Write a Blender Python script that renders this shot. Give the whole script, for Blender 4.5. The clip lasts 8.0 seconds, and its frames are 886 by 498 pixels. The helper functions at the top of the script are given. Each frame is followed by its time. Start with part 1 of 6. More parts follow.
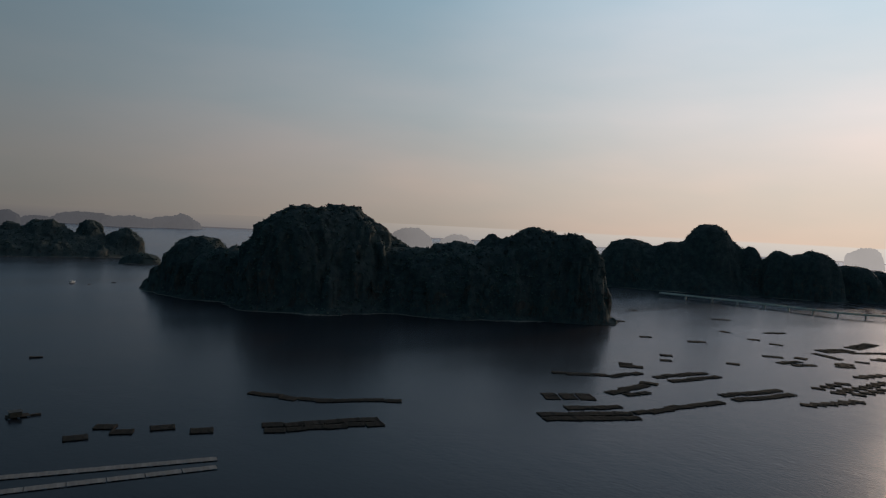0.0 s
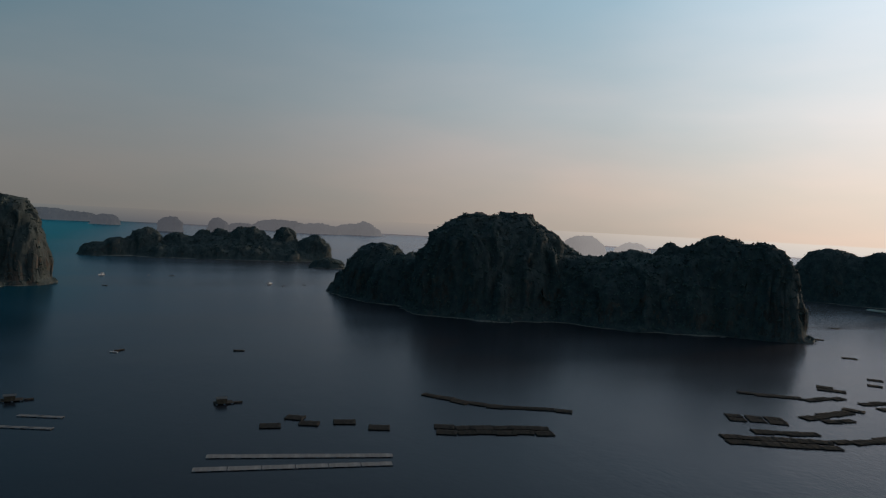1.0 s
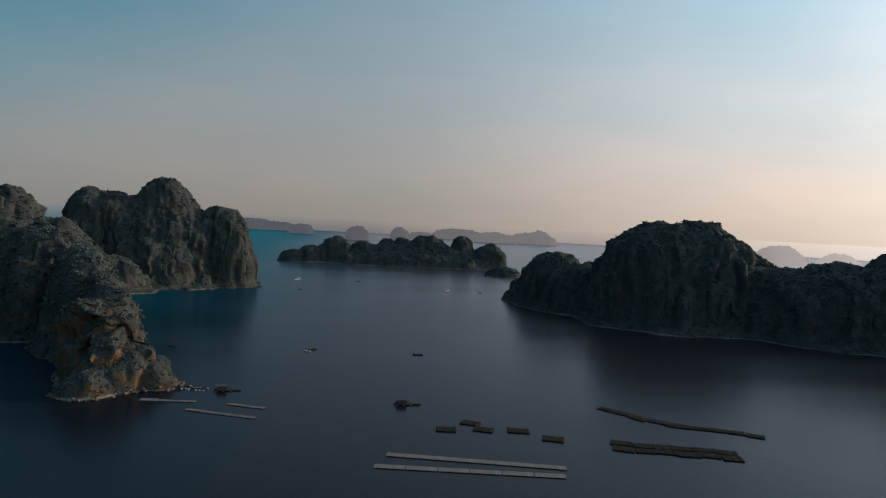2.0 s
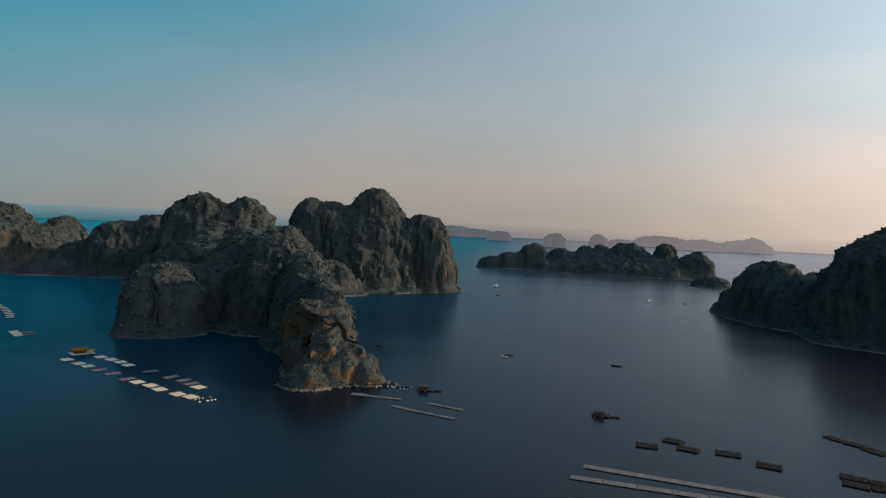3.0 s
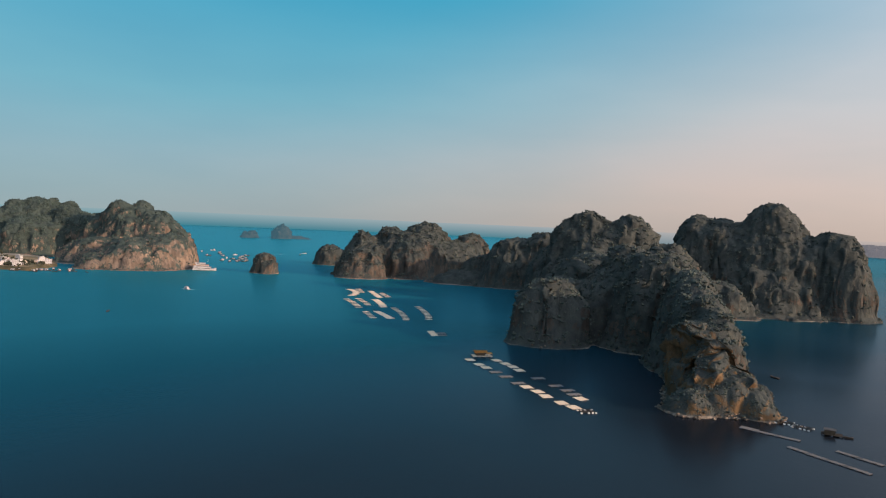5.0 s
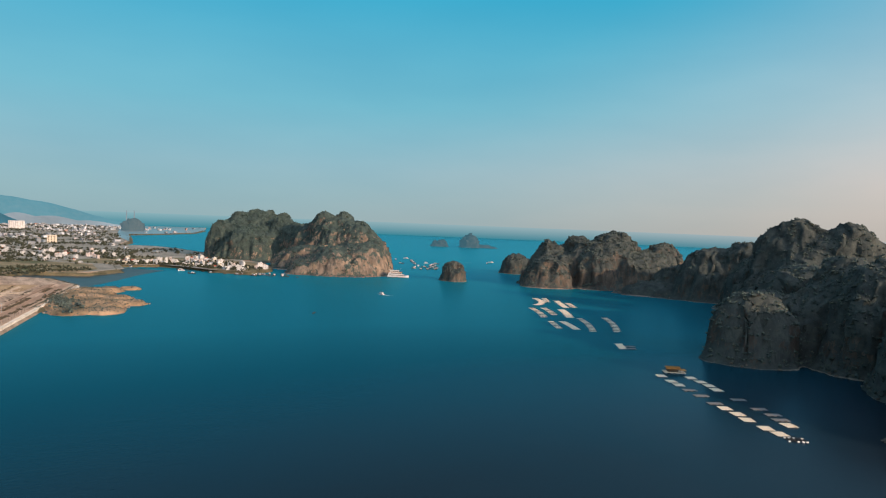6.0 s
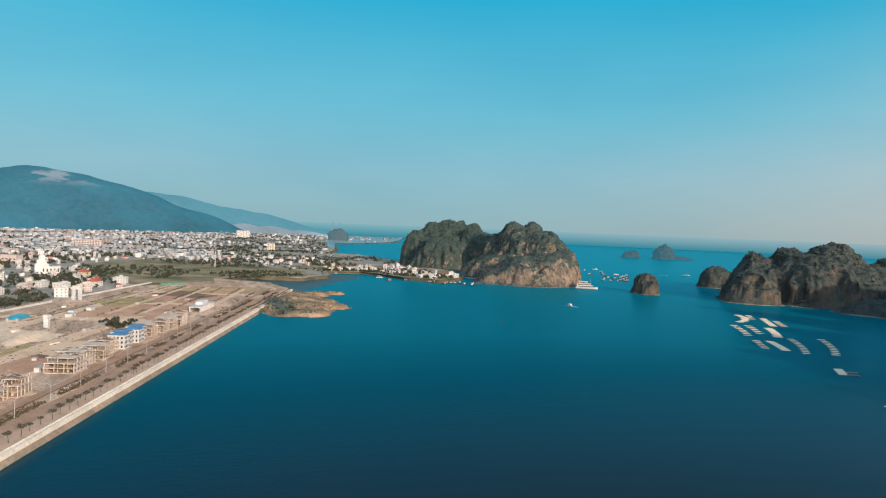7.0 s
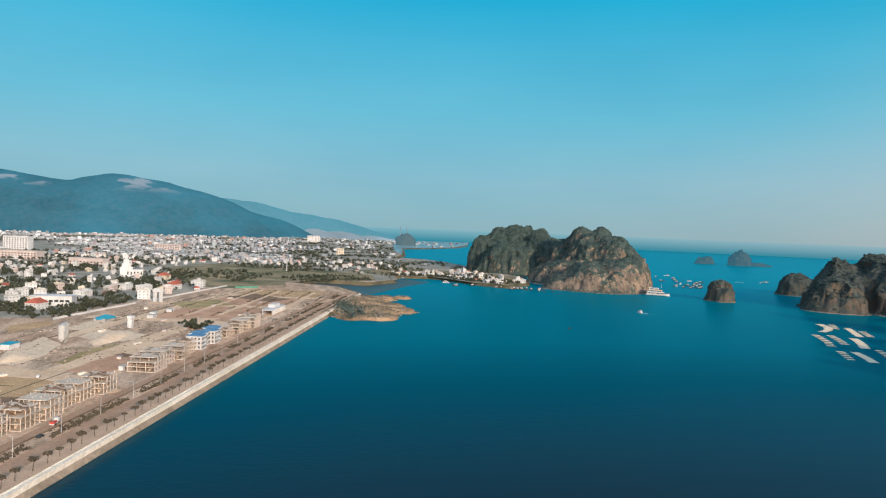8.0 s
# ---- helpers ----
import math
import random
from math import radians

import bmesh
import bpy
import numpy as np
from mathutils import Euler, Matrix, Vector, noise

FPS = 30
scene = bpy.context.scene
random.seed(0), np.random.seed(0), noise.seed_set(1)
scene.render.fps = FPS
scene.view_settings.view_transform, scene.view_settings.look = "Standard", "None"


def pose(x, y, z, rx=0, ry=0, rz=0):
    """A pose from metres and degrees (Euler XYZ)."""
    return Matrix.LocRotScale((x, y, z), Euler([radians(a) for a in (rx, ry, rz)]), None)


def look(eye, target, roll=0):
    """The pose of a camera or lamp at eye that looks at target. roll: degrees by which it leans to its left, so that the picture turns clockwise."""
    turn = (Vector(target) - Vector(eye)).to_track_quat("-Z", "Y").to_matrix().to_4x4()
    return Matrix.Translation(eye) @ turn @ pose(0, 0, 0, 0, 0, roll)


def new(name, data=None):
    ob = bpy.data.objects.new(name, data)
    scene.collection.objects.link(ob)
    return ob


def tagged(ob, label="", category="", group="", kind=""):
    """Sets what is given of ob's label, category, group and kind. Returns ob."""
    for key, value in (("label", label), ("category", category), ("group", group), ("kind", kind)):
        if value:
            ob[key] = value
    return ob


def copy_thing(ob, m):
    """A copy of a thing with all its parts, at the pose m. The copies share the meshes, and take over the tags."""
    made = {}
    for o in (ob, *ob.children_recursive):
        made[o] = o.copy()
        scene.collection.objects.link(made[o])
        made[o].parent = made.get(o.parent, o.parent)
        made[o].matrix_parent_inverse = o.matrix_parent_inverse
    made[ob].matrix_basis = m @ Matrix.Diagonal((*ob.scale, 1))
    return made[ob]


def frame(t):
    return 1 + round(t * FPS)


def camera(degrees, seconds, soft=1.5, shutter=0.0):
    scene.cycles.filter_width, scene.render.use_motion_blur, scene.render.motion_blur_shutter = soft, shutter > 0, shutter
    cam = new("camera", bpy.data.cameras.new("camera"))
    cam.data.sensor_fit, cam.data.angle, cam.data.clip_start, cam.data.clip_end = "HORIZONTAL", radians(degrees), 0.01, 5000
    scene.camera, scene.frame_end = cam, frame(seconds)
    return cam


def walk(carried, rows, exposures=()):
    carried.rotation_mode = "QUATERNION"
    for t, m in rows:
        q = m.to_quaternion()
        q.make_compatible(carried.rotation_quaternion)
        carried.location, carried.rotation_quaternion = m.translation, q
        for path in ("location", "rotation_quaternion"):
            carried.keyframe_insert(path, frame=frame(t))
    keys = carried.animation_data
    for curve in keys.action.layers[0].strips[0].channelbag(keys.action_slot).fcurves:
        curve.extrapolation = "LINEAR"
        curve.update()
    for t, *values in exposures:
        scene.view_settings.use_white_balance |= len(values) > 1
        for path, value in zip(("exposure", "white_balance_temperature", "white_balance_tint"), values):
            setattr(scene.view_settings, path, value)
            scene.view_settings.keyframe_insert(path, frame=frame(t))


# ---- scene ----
cam = camera(65.46, 8.0, soft=1.2)
EYE_HEIGHT = 104.0
PLAN = 1.6  # metres to one unit of the plan, in which places are given below
GROUND = 4.8  # height of the made ground over the sea
# seconds, turn, tilt, lean of a drone that hovers in one place and pans to its left
PATH = [
    (0, -37.00, -2.12, -2.98),
    (0.5, -30.43, -2.21, -3.28),
    (1, -22.78, -2.23, -3.05),
    (2.5, -0.40, -2.39, -2.83),
    (3, 8.04, -2.43, -2.62),
    (3.5, 15.11, -2.44, -2.65),
    (4, 23.58, -2.41, -2.62),
    (4.5, 31.28, -2.39, -2.57),
    (6, 54.55, -2.24, -2.25),
    (6.5, 61.64, -2.12, -2.24),
    (7, 70.12, -2.00, -2.24),
    (7.5, 74.27, -1.89, -2.23),
    (8, 75.66, -1.79, -2.21),
]
walk(cam, [(t, pose(0, 0, EYE_HEIGHT, 90 + tilt, lean, turn)) for t, turn, tilt, lean in PATH],
     exposures=[(0, -1.75, 6150, 10), (1, -1.4, 6200, 10), (2.5, -0.7, 6500, 13), (3.5, -0.45, 6750, 15), (4.5, -0.12, 7150, 26), (6, 0.1, 6800, 17), (7, 0.12, 6350, 10), (8, 0.12, 6150, 9)])

# ---- sky and sun: hazy afternoon sun, 76 degrees to the right of the +y axis ----
SUN_BEARING, SUN_HEIGHT = radians(76), radians(16)
SUN_FLAT = (math.sin(SUN_BEARING), math.cos(SUN_BEARING), 0.0)
GLOW_FLAT = (math.sin(radians(81.5)), math.cos(radians(81.5)), 0.0)  # the middle of the bright haze


def sun_side(nodes, links, direction):
    """1 on the horizon below the sun, -1 opposite it."""
    flat = nodes.new("ShaderNodeVectorMath")
    flat.operation, flat.inputs[1].default_value = "MULTIPLY", (1, 1, 0)
    links.new(direction, flat.inputs[0])
    unit = nodes.new("ShaderNodeVectorMath")
    unit.operation = "NORMALIZE"
    links.new(flat.outputs[0], unit.inputs[0])
    dot = nodes.new("ShaderNodeVectorMath")
    dot.operation, dot.inputs[1].default_value = "DOT_PRODUCT", GLOW_FLAT
    links.new(unit.outputs[0], dot.inputs[0])
    half = nodes.new("ShaderNodeMath")
    half.operation = "MULTIPLY_ADD"
    half.inputs[1].default_value = half.inputs[2].default_value = 0.5
    links.new(dot.outputs["Value"], half.inputs[0])
    return half.outputs[0]


def colour_ramp(nodes, links, fac, stops, how="LINEAR"):
    r = nodes.new("ShaderNodeValToRGB")
    while len(r.color_ramp.elements) < len(stops):
        r.color_ramp.elements.new(0.5)
    for e, (at, colour) in zip(r.color_ramp.elements, stops):
        e.position, e.color = at, (*colour, 1)
    r.color_ramp.interpolation = how
    links.new(fac, r.inputs[0])
    return r.outputs[0]


def blend(nodes, links, fac, a, b, how="MIX"):
    m = nodes.new("ShaderNodeMix")
    m.data_type, m.blend_type, m.clamp_result = "RGBA", how, False
    for socket, value in ((m.inputs[0], fac), (m.inputs[6], a), (m.inputs[7], b)):
        if isinstance(value, float):
            socket.default_value = value
        else:
            links.new(value, socket)
    return m.outputs[2]


def make_sky():
    """A clear sky thickened by sea haze: blue away from the sun, milky and bright towards it."""
    world = bpy.data.worlds.new("sky")
    scene.world = world
    world.use_nodes = True
    n, l = world.node_tree.nodes, world.node_tree.links
    clear = n.new("ShaderNodeTexSky")
    clear.sky_type, clear.sun_disc = "NISHITA", False
    clear.sun_elevation, clear.sun_rotation = SUN_HEIGHT, SUN_BEARING
    clear.air_density, clear.dust_density, clear.ozone_density = 1.0, 0.6, 2.5
    dim = n.new("ShaderNodeVectorMath")
    dim.operation, dim.inputs["Scale"].default_value = "SCALE", 0.025
    l.new(clear.outputs[0], dim.inputs[0])
    thin = dim.outputs[0]
    way = n.new("ShaderNodeTexCoord").outputs["Generated"]
    split = n.new("ShaderNodeSeparateXYZ")
    l.new(way, split.inputs[0])
    away = colour_ramp(n, l, split.outputs["Z"], [(0.0, (0.21, 0.41, 0.47)), (0.07, (0.21, 0.45, 0.54)), (0.16, (0.12, 0.47, 0.60)),
                                                  (0.32, (0.0, 0.40, 0.62)), (0.55, (0.20, 0.40, 0.56)), (1.0, (0.24, 0.34, 0.46))])
    toward = colour_ramp(n, l, split.outputs["Z"], [(0.0, (0.66, 0.52, 0.42)), (0.06, (0.72, 0.60, 0.50)), (0.16, (0.74, 0.70, 0.66)),
                                                    (0.33, (0.64, 0.73, 0.78)), (0.55, (0.36, 0.46, 0.54)), (1.0, (0.20, 0.28, 0.38))])
    side = sun_side(n, l, way)
    lift = n.new("ShaderNodeMath")
    lift.operation, lift.inputs[1].default_value = "MINIMUM", 0.4
    l.new(split.outputs["Z"], lift.inputs[0])
    lean = n.new("ShaderNodeMath")  # the milky light keeps low, and clears towards the zenith
    lean.operation, lean.inputs[1].default_value = "MULTIPLY_ADD", -0.78
    l.new(lift.outputs[0], lean.inputs[0])
    l.new(side, lean.inputs[2])
    share = colour_ramp(n, l, lean.outputs[0], [(0.0, (0.0, 0.0, 0.0)), (0.10, (0.09, 0.09, 0.09)), (0.22, (0.32, 0.32, 0.32)), (0.34, (0.60, 0.60, 0.60)), (0.52, (0.68, 0.68, 0.68)), (0.72, (0.85, 0.85, 0.85)), (0.85, (1.0, 1.0, 1.0))], "B_SPLINE")
    milk = blend(n, l, share, away, toward)
    glow = colour_ramp(n, l, side, [(0.0, (0.25, 0.25, 0.25)), (0.3, (0.24, 0.24, 0.24)), (0.62, (0.245, 0.245, 0.245)), (0.85, (0.53, 0.53, 0.525)), (1.0, (1.0, 0.99, 0.97))], "B_SPLINE")
    milk = blend(n, l, 1.0, milk, glow, "MULTIPLY")
    stretch = n.new("ShaderNodeMapping")
    stretch.inputs["Scale"].default_value, stretch.inputs["Rotation"].default_value = (1.2, 1.2, 5.0), (0.12, 0.18, 0.0)
    l.new(way, stretch.inputs[0])
    veil = n.new("ShaderNodeTexNoise")
    veil.inputs["Scale"].default_value, veil.inputs["Detail"].default_value = 1.6, 4.0
    l.new(stretch.outputs[0], veil.inputs["Vector"])
    streak = colour_ramp(n, l, veil.outputs[0], [(0.32, (0.90, 0.95, 0.97)), (0.68, (1.14, 1.05, 1.03))])
    milk = blend(n, l, 1.0, milk, streak, "MULTIPLY")
    full = blend(n, l, 0.92, thin, milk)
    l.new(full, n["Background"].inputs[0])
    n["Background"].inputs[1].default_value = 4.0


make_sky()
sun = new("sun", bpy.data.lights.new("sun", "SUN"))
sun.data.energy, sun.data.angle, sun.data.color = 5.0, radians(0.6), (1.0, 0.74, 0.50)
sun.matrix_world = look((SUN_FLAT[0] * math.cos(SUN_HEIGHT) * 900, SUN_FLAT[1] * math.cos(SUN_HEIGHT) * 900, math.sin(SUN_HEIGHT) * 900), (0, 0, 0))


# ---- materials ----
class Nodes:
    """A node material with a Principled shader and short ways to wire it."""

    def __init__(self, name, rough=0.8, metal=0.0, spec=0.3):
        self.mat = bpy.data.materials.new(name)
        self.mat.use_nodes = True
        self.n, self.l = self.mat.node_tree.nodes, self.mat.node_tree.links
        self.bsdf = self.n["Principled BSDF"]
        self.bsdf.inputs["Roughness"].default_value = rough
        self.bsdf.inputs["Metallic"].default_value = metal
        self.bsdf.inputs["Specular IOR Level"].default_value = spec
        self.place = self.n.new("ShaderNodeNewGeometry")
        self.coords = self.place.outputs["Position"]
        self.unit = 1 / PLAN

    def local(self):
        self.coords = self.n.new("ShaderNodeTexCoord").outputs["Object"]
        self.unit = 1.0
        return self

    def noise(self, scale, detail=3, stretch=(1, 1, 1), rough=0.55, distort=0.0):
        m = self.n.new("ShaderNodeMapping")
        m.inputs["Scale"].default_value = stretch
        self.l.new(self.coords, m.inputs[0])
        t = self.n.new("ShaderNodeTexNoise")
        t.inputs["Scale"].default_value, t.inputs["Detail"].default_value = scale * self.unit, detail
        t.inputs["Roughness"].default_value, t.inputs["Distortion"].default_value = rough, distort
        self.l.new(m.outputs[0], t.inputs["Vector"])
        return t.outputs[0]

    def voronoi(self, scale, stretch=(1, 1, 1), output="Distance"):
        m = self.n.new("ShaderNodeMapping")
        m.inputs["Scale"].default_value = stretch
        self.l.new(self.coords, m.inputs[0])
        t = self.n.new("ShaderNodeTexVoronoi")
        t.inputs["Scale"].default_value = scale * self.unit
        self.l.new(m.outputs[0], t.inputs["Vector"])
        return t.outputs[output]

    def ramp(self, fac, *stops):
        r = self.n.new("ShaderNodeValToRGB")
        while len(r.color_ramp.elements) < len(stops):
            r.color_ramp.elements.new(0.5)
        for e, (at, colour) in zip(r.color_ramp.elements, stops):
            e.position, e.color = at, (*colour, 1) if isinstance(colour, tuple) else (colour, colour, colour, 1)
        self.l.new(fac, r.inputs[0])
        return r.outputs[0]

    def mix(self, fac, a, b, blend="MIX"):
        m = self.n.new("ShaderNodeMix")
        m.data_type, m.blend_type = "RGBA", blend
        for socket, value in ((m.inputs[0], fac), (m.inputs[6], a), (m.inputs[7], b)):
            if isinstance(value, tuple):
                socket.default_value = (*value, 1)
            elif isinstance(value, (int, float)):
                socket.default_value = value
            else:
                self.l.new(value, socket)
        return m.outputs[2]

    def math(self, op, a, b=0.0):
        m = self.n.new("ShaderNodeMath")
        m.operation = op
        for socket, value in zip(m.inputs, (a, b)):
            if isinstance(value, (int, float)):
                socket.default_value = value
            else:
                self.l.new(value, socket)
        return m.outputs[0]

    def axis(self, name, what="Normal"):
        s = self.n.new("ShaderNodeSeparateXYZ")
        self.l.new(self.place.outputs[what], s.inputs[0])
        return s.outputs[name]

    def any(self):
        return self.n.new("ShaderNodeObjectInfo").outputs["Random"]

    def island(self):
        return self.place.outputs["Random Per Island"]

    def colour(self, value):
        if isinstance(value, tuple):
            self.bsdf.inputs["Base Color"].default_value = (*value, 1)
        else:
            self.l.new(value, self.bsdf.inputs["Base Color"])
        return self

    def bump(self, height, strength=0.4, distance=0.1):
        b = self.n.new("ShaderNodeBump")
        b.inputs["Strength"].default_value, b.inputs["Distance"].default_value = strength, distance
        self.l.new(height, b.inputs["Height"])
        self.l.new(b.outputs[0], self.bsdf.inputs["Normal"])
        return self


def weathered(name, light, dark, scale=0.6, fine=6.0, rough=0.85, relief=0.03, local=False, spec=0.1):
    """A matt surface whose colour varies in broad stains and in fine grain."""
    k = Nodes(name, rough, spec=spec)
    if local:
        k.local()
    broad = k.ramp(k.noise(scale, 4), (0.3, dark), (0.72, light))
    grain = k.ramp(k.noise(fine, 3), (0.25, 0.72), (0.75, 1.15))
    k.colour(k.mix(1.0, broad, grain, "MULTIPLY")).bump(k.noise(fine, 4), 0.5, relief)
    return k.mat


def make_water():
    """Bay water: painted dark under the drone and to the east, blue-green towards the town, paler far off in place of
    haze.
    """
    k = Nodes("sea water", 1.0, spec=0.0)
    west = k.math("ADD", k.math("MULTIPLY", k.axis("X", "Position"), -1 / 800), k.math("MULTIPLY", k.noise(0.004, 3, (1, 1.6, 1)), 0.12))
    # Colour is dimmed round the drone to fit the view, not for depth.
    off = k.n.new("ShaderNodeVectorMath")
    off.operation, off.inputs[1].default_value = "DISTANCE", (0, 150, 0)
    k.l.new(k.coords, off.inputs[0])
    near_dark = k.ramp(k.math("MULTIPLY", off.outputs["Value"], 1 / 1000), (0.13, 0.12), (0.34, 0.62), (0.62, 1.0))
    west = k.math("MULTIPLY", k.math("ADD", west, 0.19), near_dark)
    # The far west stops pale the base colour in place of haze.
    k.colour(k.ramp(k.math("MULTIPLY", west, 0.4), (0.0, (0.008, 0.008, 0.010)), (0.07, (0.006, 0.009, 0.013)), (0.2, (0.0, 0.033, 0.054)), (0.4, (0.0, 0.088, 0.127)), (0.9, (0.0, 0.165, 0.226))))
    swell = k.noise(0.12, 2, (1, 0.5, 1))
    ripple = k.noise(0.8, 3, (1, 0.6, 1))
    k.bump(k.math("ADD", k.math("MULTIPLY", swell, 0.45), k.math("MULTIPLY", ripple, 0.35)), 0.5, 0.6)
    gloss = k.n.new("ShaderNodeBsdfGlossy")
    k.l.new(k.ramp(k.noise(0.006, 4, (0.5, 2.2, 1)), (0.35, 0.20), (0.65, 0.27)), gloss.inputs["Roughness"])
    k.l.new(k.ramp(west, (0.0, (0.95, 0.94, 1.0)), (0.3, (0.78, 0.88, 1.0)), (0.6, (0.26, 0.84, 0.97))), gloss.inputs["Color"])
    relief = k.bsdf.inputs["Normal"].links[0].from_socket
    k.l.new(relief, gloss.inputs["Normal"])
    rim = k.n.new("ShaderNodeFresnel")
    rim.inputs["IOR"].default_value = 1.333
    k.l.new(relief, rim.inputs["Normal"])
    top = k.n.new("ShaderNodeMixShader")
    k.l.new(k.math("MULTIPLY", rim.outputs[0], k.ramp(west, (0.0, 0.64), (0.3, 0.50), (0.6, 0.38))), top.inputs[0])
    k.l.new(k.bsdf.outputs[0], top.inputs[1])
    k.l.new(gloss.outputs[0], top.inputs[2])
    k.l.new(top.outputs[0], k.n["Material Output"].inputs["Surface"])
    return k.mat


def make_karst(name, bare, pale=1.0, green=None, warm=(1.0, 1.0, 1.0), haze_tint=(1.0, 1.0, 1.0)):
    """Grey and tan limestone with dark vertical runs; scrub wherever the rock is not too steep. bare: how much stays rock."""
    k = Nodes(name, 0.9, spec=0.1)
    stone = k.ramp(k.noise(0.05, 5), (0.28, (0.12, 0.105, 0.095)), (0.5, (0.21, 0.17, 0.14)), (0.75, (0.36, 0.27, 0.20)))
    runs = k.ramp(k.noise(0.22, 6, (1, 1, 0.42), 0.75), (0.34, 0.48 * pale), (0.52, 0.78 * pale), (0.68, 1.25 * pale))
    stone = k.mix(1.0, k.mix(1.0, stone, runs, "MULTIPLY"), warm, "MULTIPLY")
    scrub = k.ramp(k.noise(0.16, 5, rough=0.7), (0.32, (0.032, 0.038, 0.038)), (0.5, (0.050, 0.058, 0.055)), (0.68, (0.074, 0.082, 0.072)))
    scrub = k.mix(1.0, scrub, haze_tint, "MULTIPLY")
    broad = k.math("MULTIPLY", k.math("SUBTRACT", k.noise(0.05, 6, (1, 1, 0.7), 0.7), 0.5), 1.6)
    close = k.math("MULTIPLY", k.math("SUBTRACT", k.noise(0.28, 5, (1, 1, 0.55), 0.7), 0.5), 2.3)
    high = k.math("MULTIPLY", k.math("SUBTRACT", k.axis("Z", "Position"), 19.0), 1 / 190)
    cover = k.math("ADD", k.math("ADD", k.math("MULTIPLY", k.axis("Z"), 0.7), high), k.math("ADD", broad, close))
    if green:  # from one x to the other the woods close over the rock
        cover = k.math("ADD", cover, k.ramp(k.math("MULTIPLY", k.math("SUBTRACT", k.axis("X", "Position"), green[0]), 1 / (green[1] - green[0])), (0.0, 0.0), (1.0, 0.42)))
    tone = k.mix(k.ramp(cover, (bare, 0.0), (bare + 0.24, 1.0)), stone, scrub)
    tide = k.math("ADD", k.math("MULTIPLY", k.axis("Z", "Position"), 0.25), k.math("MULTIPLY", k.noise(0.02, 4), 1.6))
    tone = k.mix(k.ramp(tide, (0.80, 0.8), (1.04, 0.0)), tone, k.ramp(k.noise(0.6, 4), (0.3, (0.13, 0.11, 0.09)), (0.7, (0.36, 0.30, 0.24))))  # stone bleached at the tide line
    k.colour(tone)
    k.bump(k.noise(0.35, 6, (1, 1, 0.5), 0.65), 0.8, 2.2)
    return k.mat


def make_scrub(name="scrub leaves", haze_tint=(1.0, 1.0, 1.0)):
    k = Nodes(name, 0.9, spec=0.1)
    tone = k.ramp(k.island(), (0.0, (0.038, 0.052, 0.051)), (0.6, (0.058, 0.076, 0.070)), (0.9, (0.080, 0.098, 0.080)), (1.0, (0.105, 0.105, 0.078)))
    tone = k.mix(1.0, tone, haze_tint, "MULTIPLY")
    k.colour(k.mix(1.0, tone, k.ramp(k.noise(0.03, 4), (0.3, 0.7), (0.7, 1.25)), "MULTIPLY"))
    return k.mat


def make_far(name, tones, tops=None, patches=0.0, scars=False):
    """What lies kilometres off: sea haze is painted into its emission, which glows most towards the sun."""
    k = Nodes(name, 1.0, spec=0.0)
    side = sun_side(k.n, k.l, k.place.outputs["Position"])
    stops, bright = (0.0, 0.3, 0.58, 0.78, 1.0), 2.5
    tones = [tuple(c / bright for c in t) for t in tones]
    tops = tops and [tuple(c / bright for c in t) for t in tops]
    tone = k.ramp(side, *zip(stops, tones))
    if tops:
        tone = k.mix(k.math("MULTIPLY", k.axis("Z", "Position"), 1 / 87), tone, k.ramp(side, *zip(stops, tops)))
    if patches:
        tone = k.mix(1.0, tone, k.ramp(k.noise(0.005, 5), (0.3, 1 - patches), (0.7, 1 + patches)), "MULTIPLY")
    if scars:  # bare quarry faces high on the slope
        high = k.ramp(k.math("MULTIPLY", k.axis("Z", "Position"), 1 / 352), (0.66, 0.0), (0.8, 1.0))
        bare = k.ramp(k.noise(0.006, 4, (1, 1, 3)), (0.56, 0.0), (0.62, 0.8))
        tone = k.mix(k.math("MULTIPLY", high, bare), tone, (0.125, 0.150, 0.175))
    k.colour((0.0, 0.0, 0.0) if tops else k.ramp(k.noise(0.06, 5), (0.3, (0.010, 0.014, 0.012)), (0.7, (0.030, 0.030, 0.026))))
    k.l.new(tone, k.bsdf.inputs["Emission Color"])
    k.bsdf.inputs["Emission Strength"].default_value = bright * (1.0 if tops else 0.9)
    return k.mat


# Hill leaves, and the scrub in CLIFF, have the teal of haze in their colour.
WATER, SCRUB, HAZE_TINTED_SCRUB = make_water(), make_scrub(), make_scrub("hill scrub tinted for haze", (0.86, 1.0, 0.97))
# Stone of KARST and BROWN_CLIFF is darkened, standing in for shade on their faces.
KARST, CLIFF = make_karst("wooded limestone", -0.24, 0.46), make_karst("bare limestone cliff", 0.30, 1.05, (-1330, -1490), (1.0, 0.93, 0.88), (0.86, 1.05, 1.02))
POINT_ROCK = make_karst("bare ochre crag", 0.10, 0.58, warm=(1.06, 0.87, 0.60))
BROWN_CLIFF = make_karst("brown overgrown limestone, dimmed for shade", 0.14, 0.55)
HAZE = make_far("far sea and haze glow", ((0.015, 0.22, 0.29), (0.06, 0.23, 0.29), (0.33, 0.32, 0.33), (0.75, 0.66, 0.60), (2.2, 1.95, 1.70)),
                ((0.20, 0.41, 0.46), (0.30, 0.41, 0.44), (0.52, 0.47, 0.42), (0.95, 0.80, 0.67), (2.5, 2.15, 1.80)))
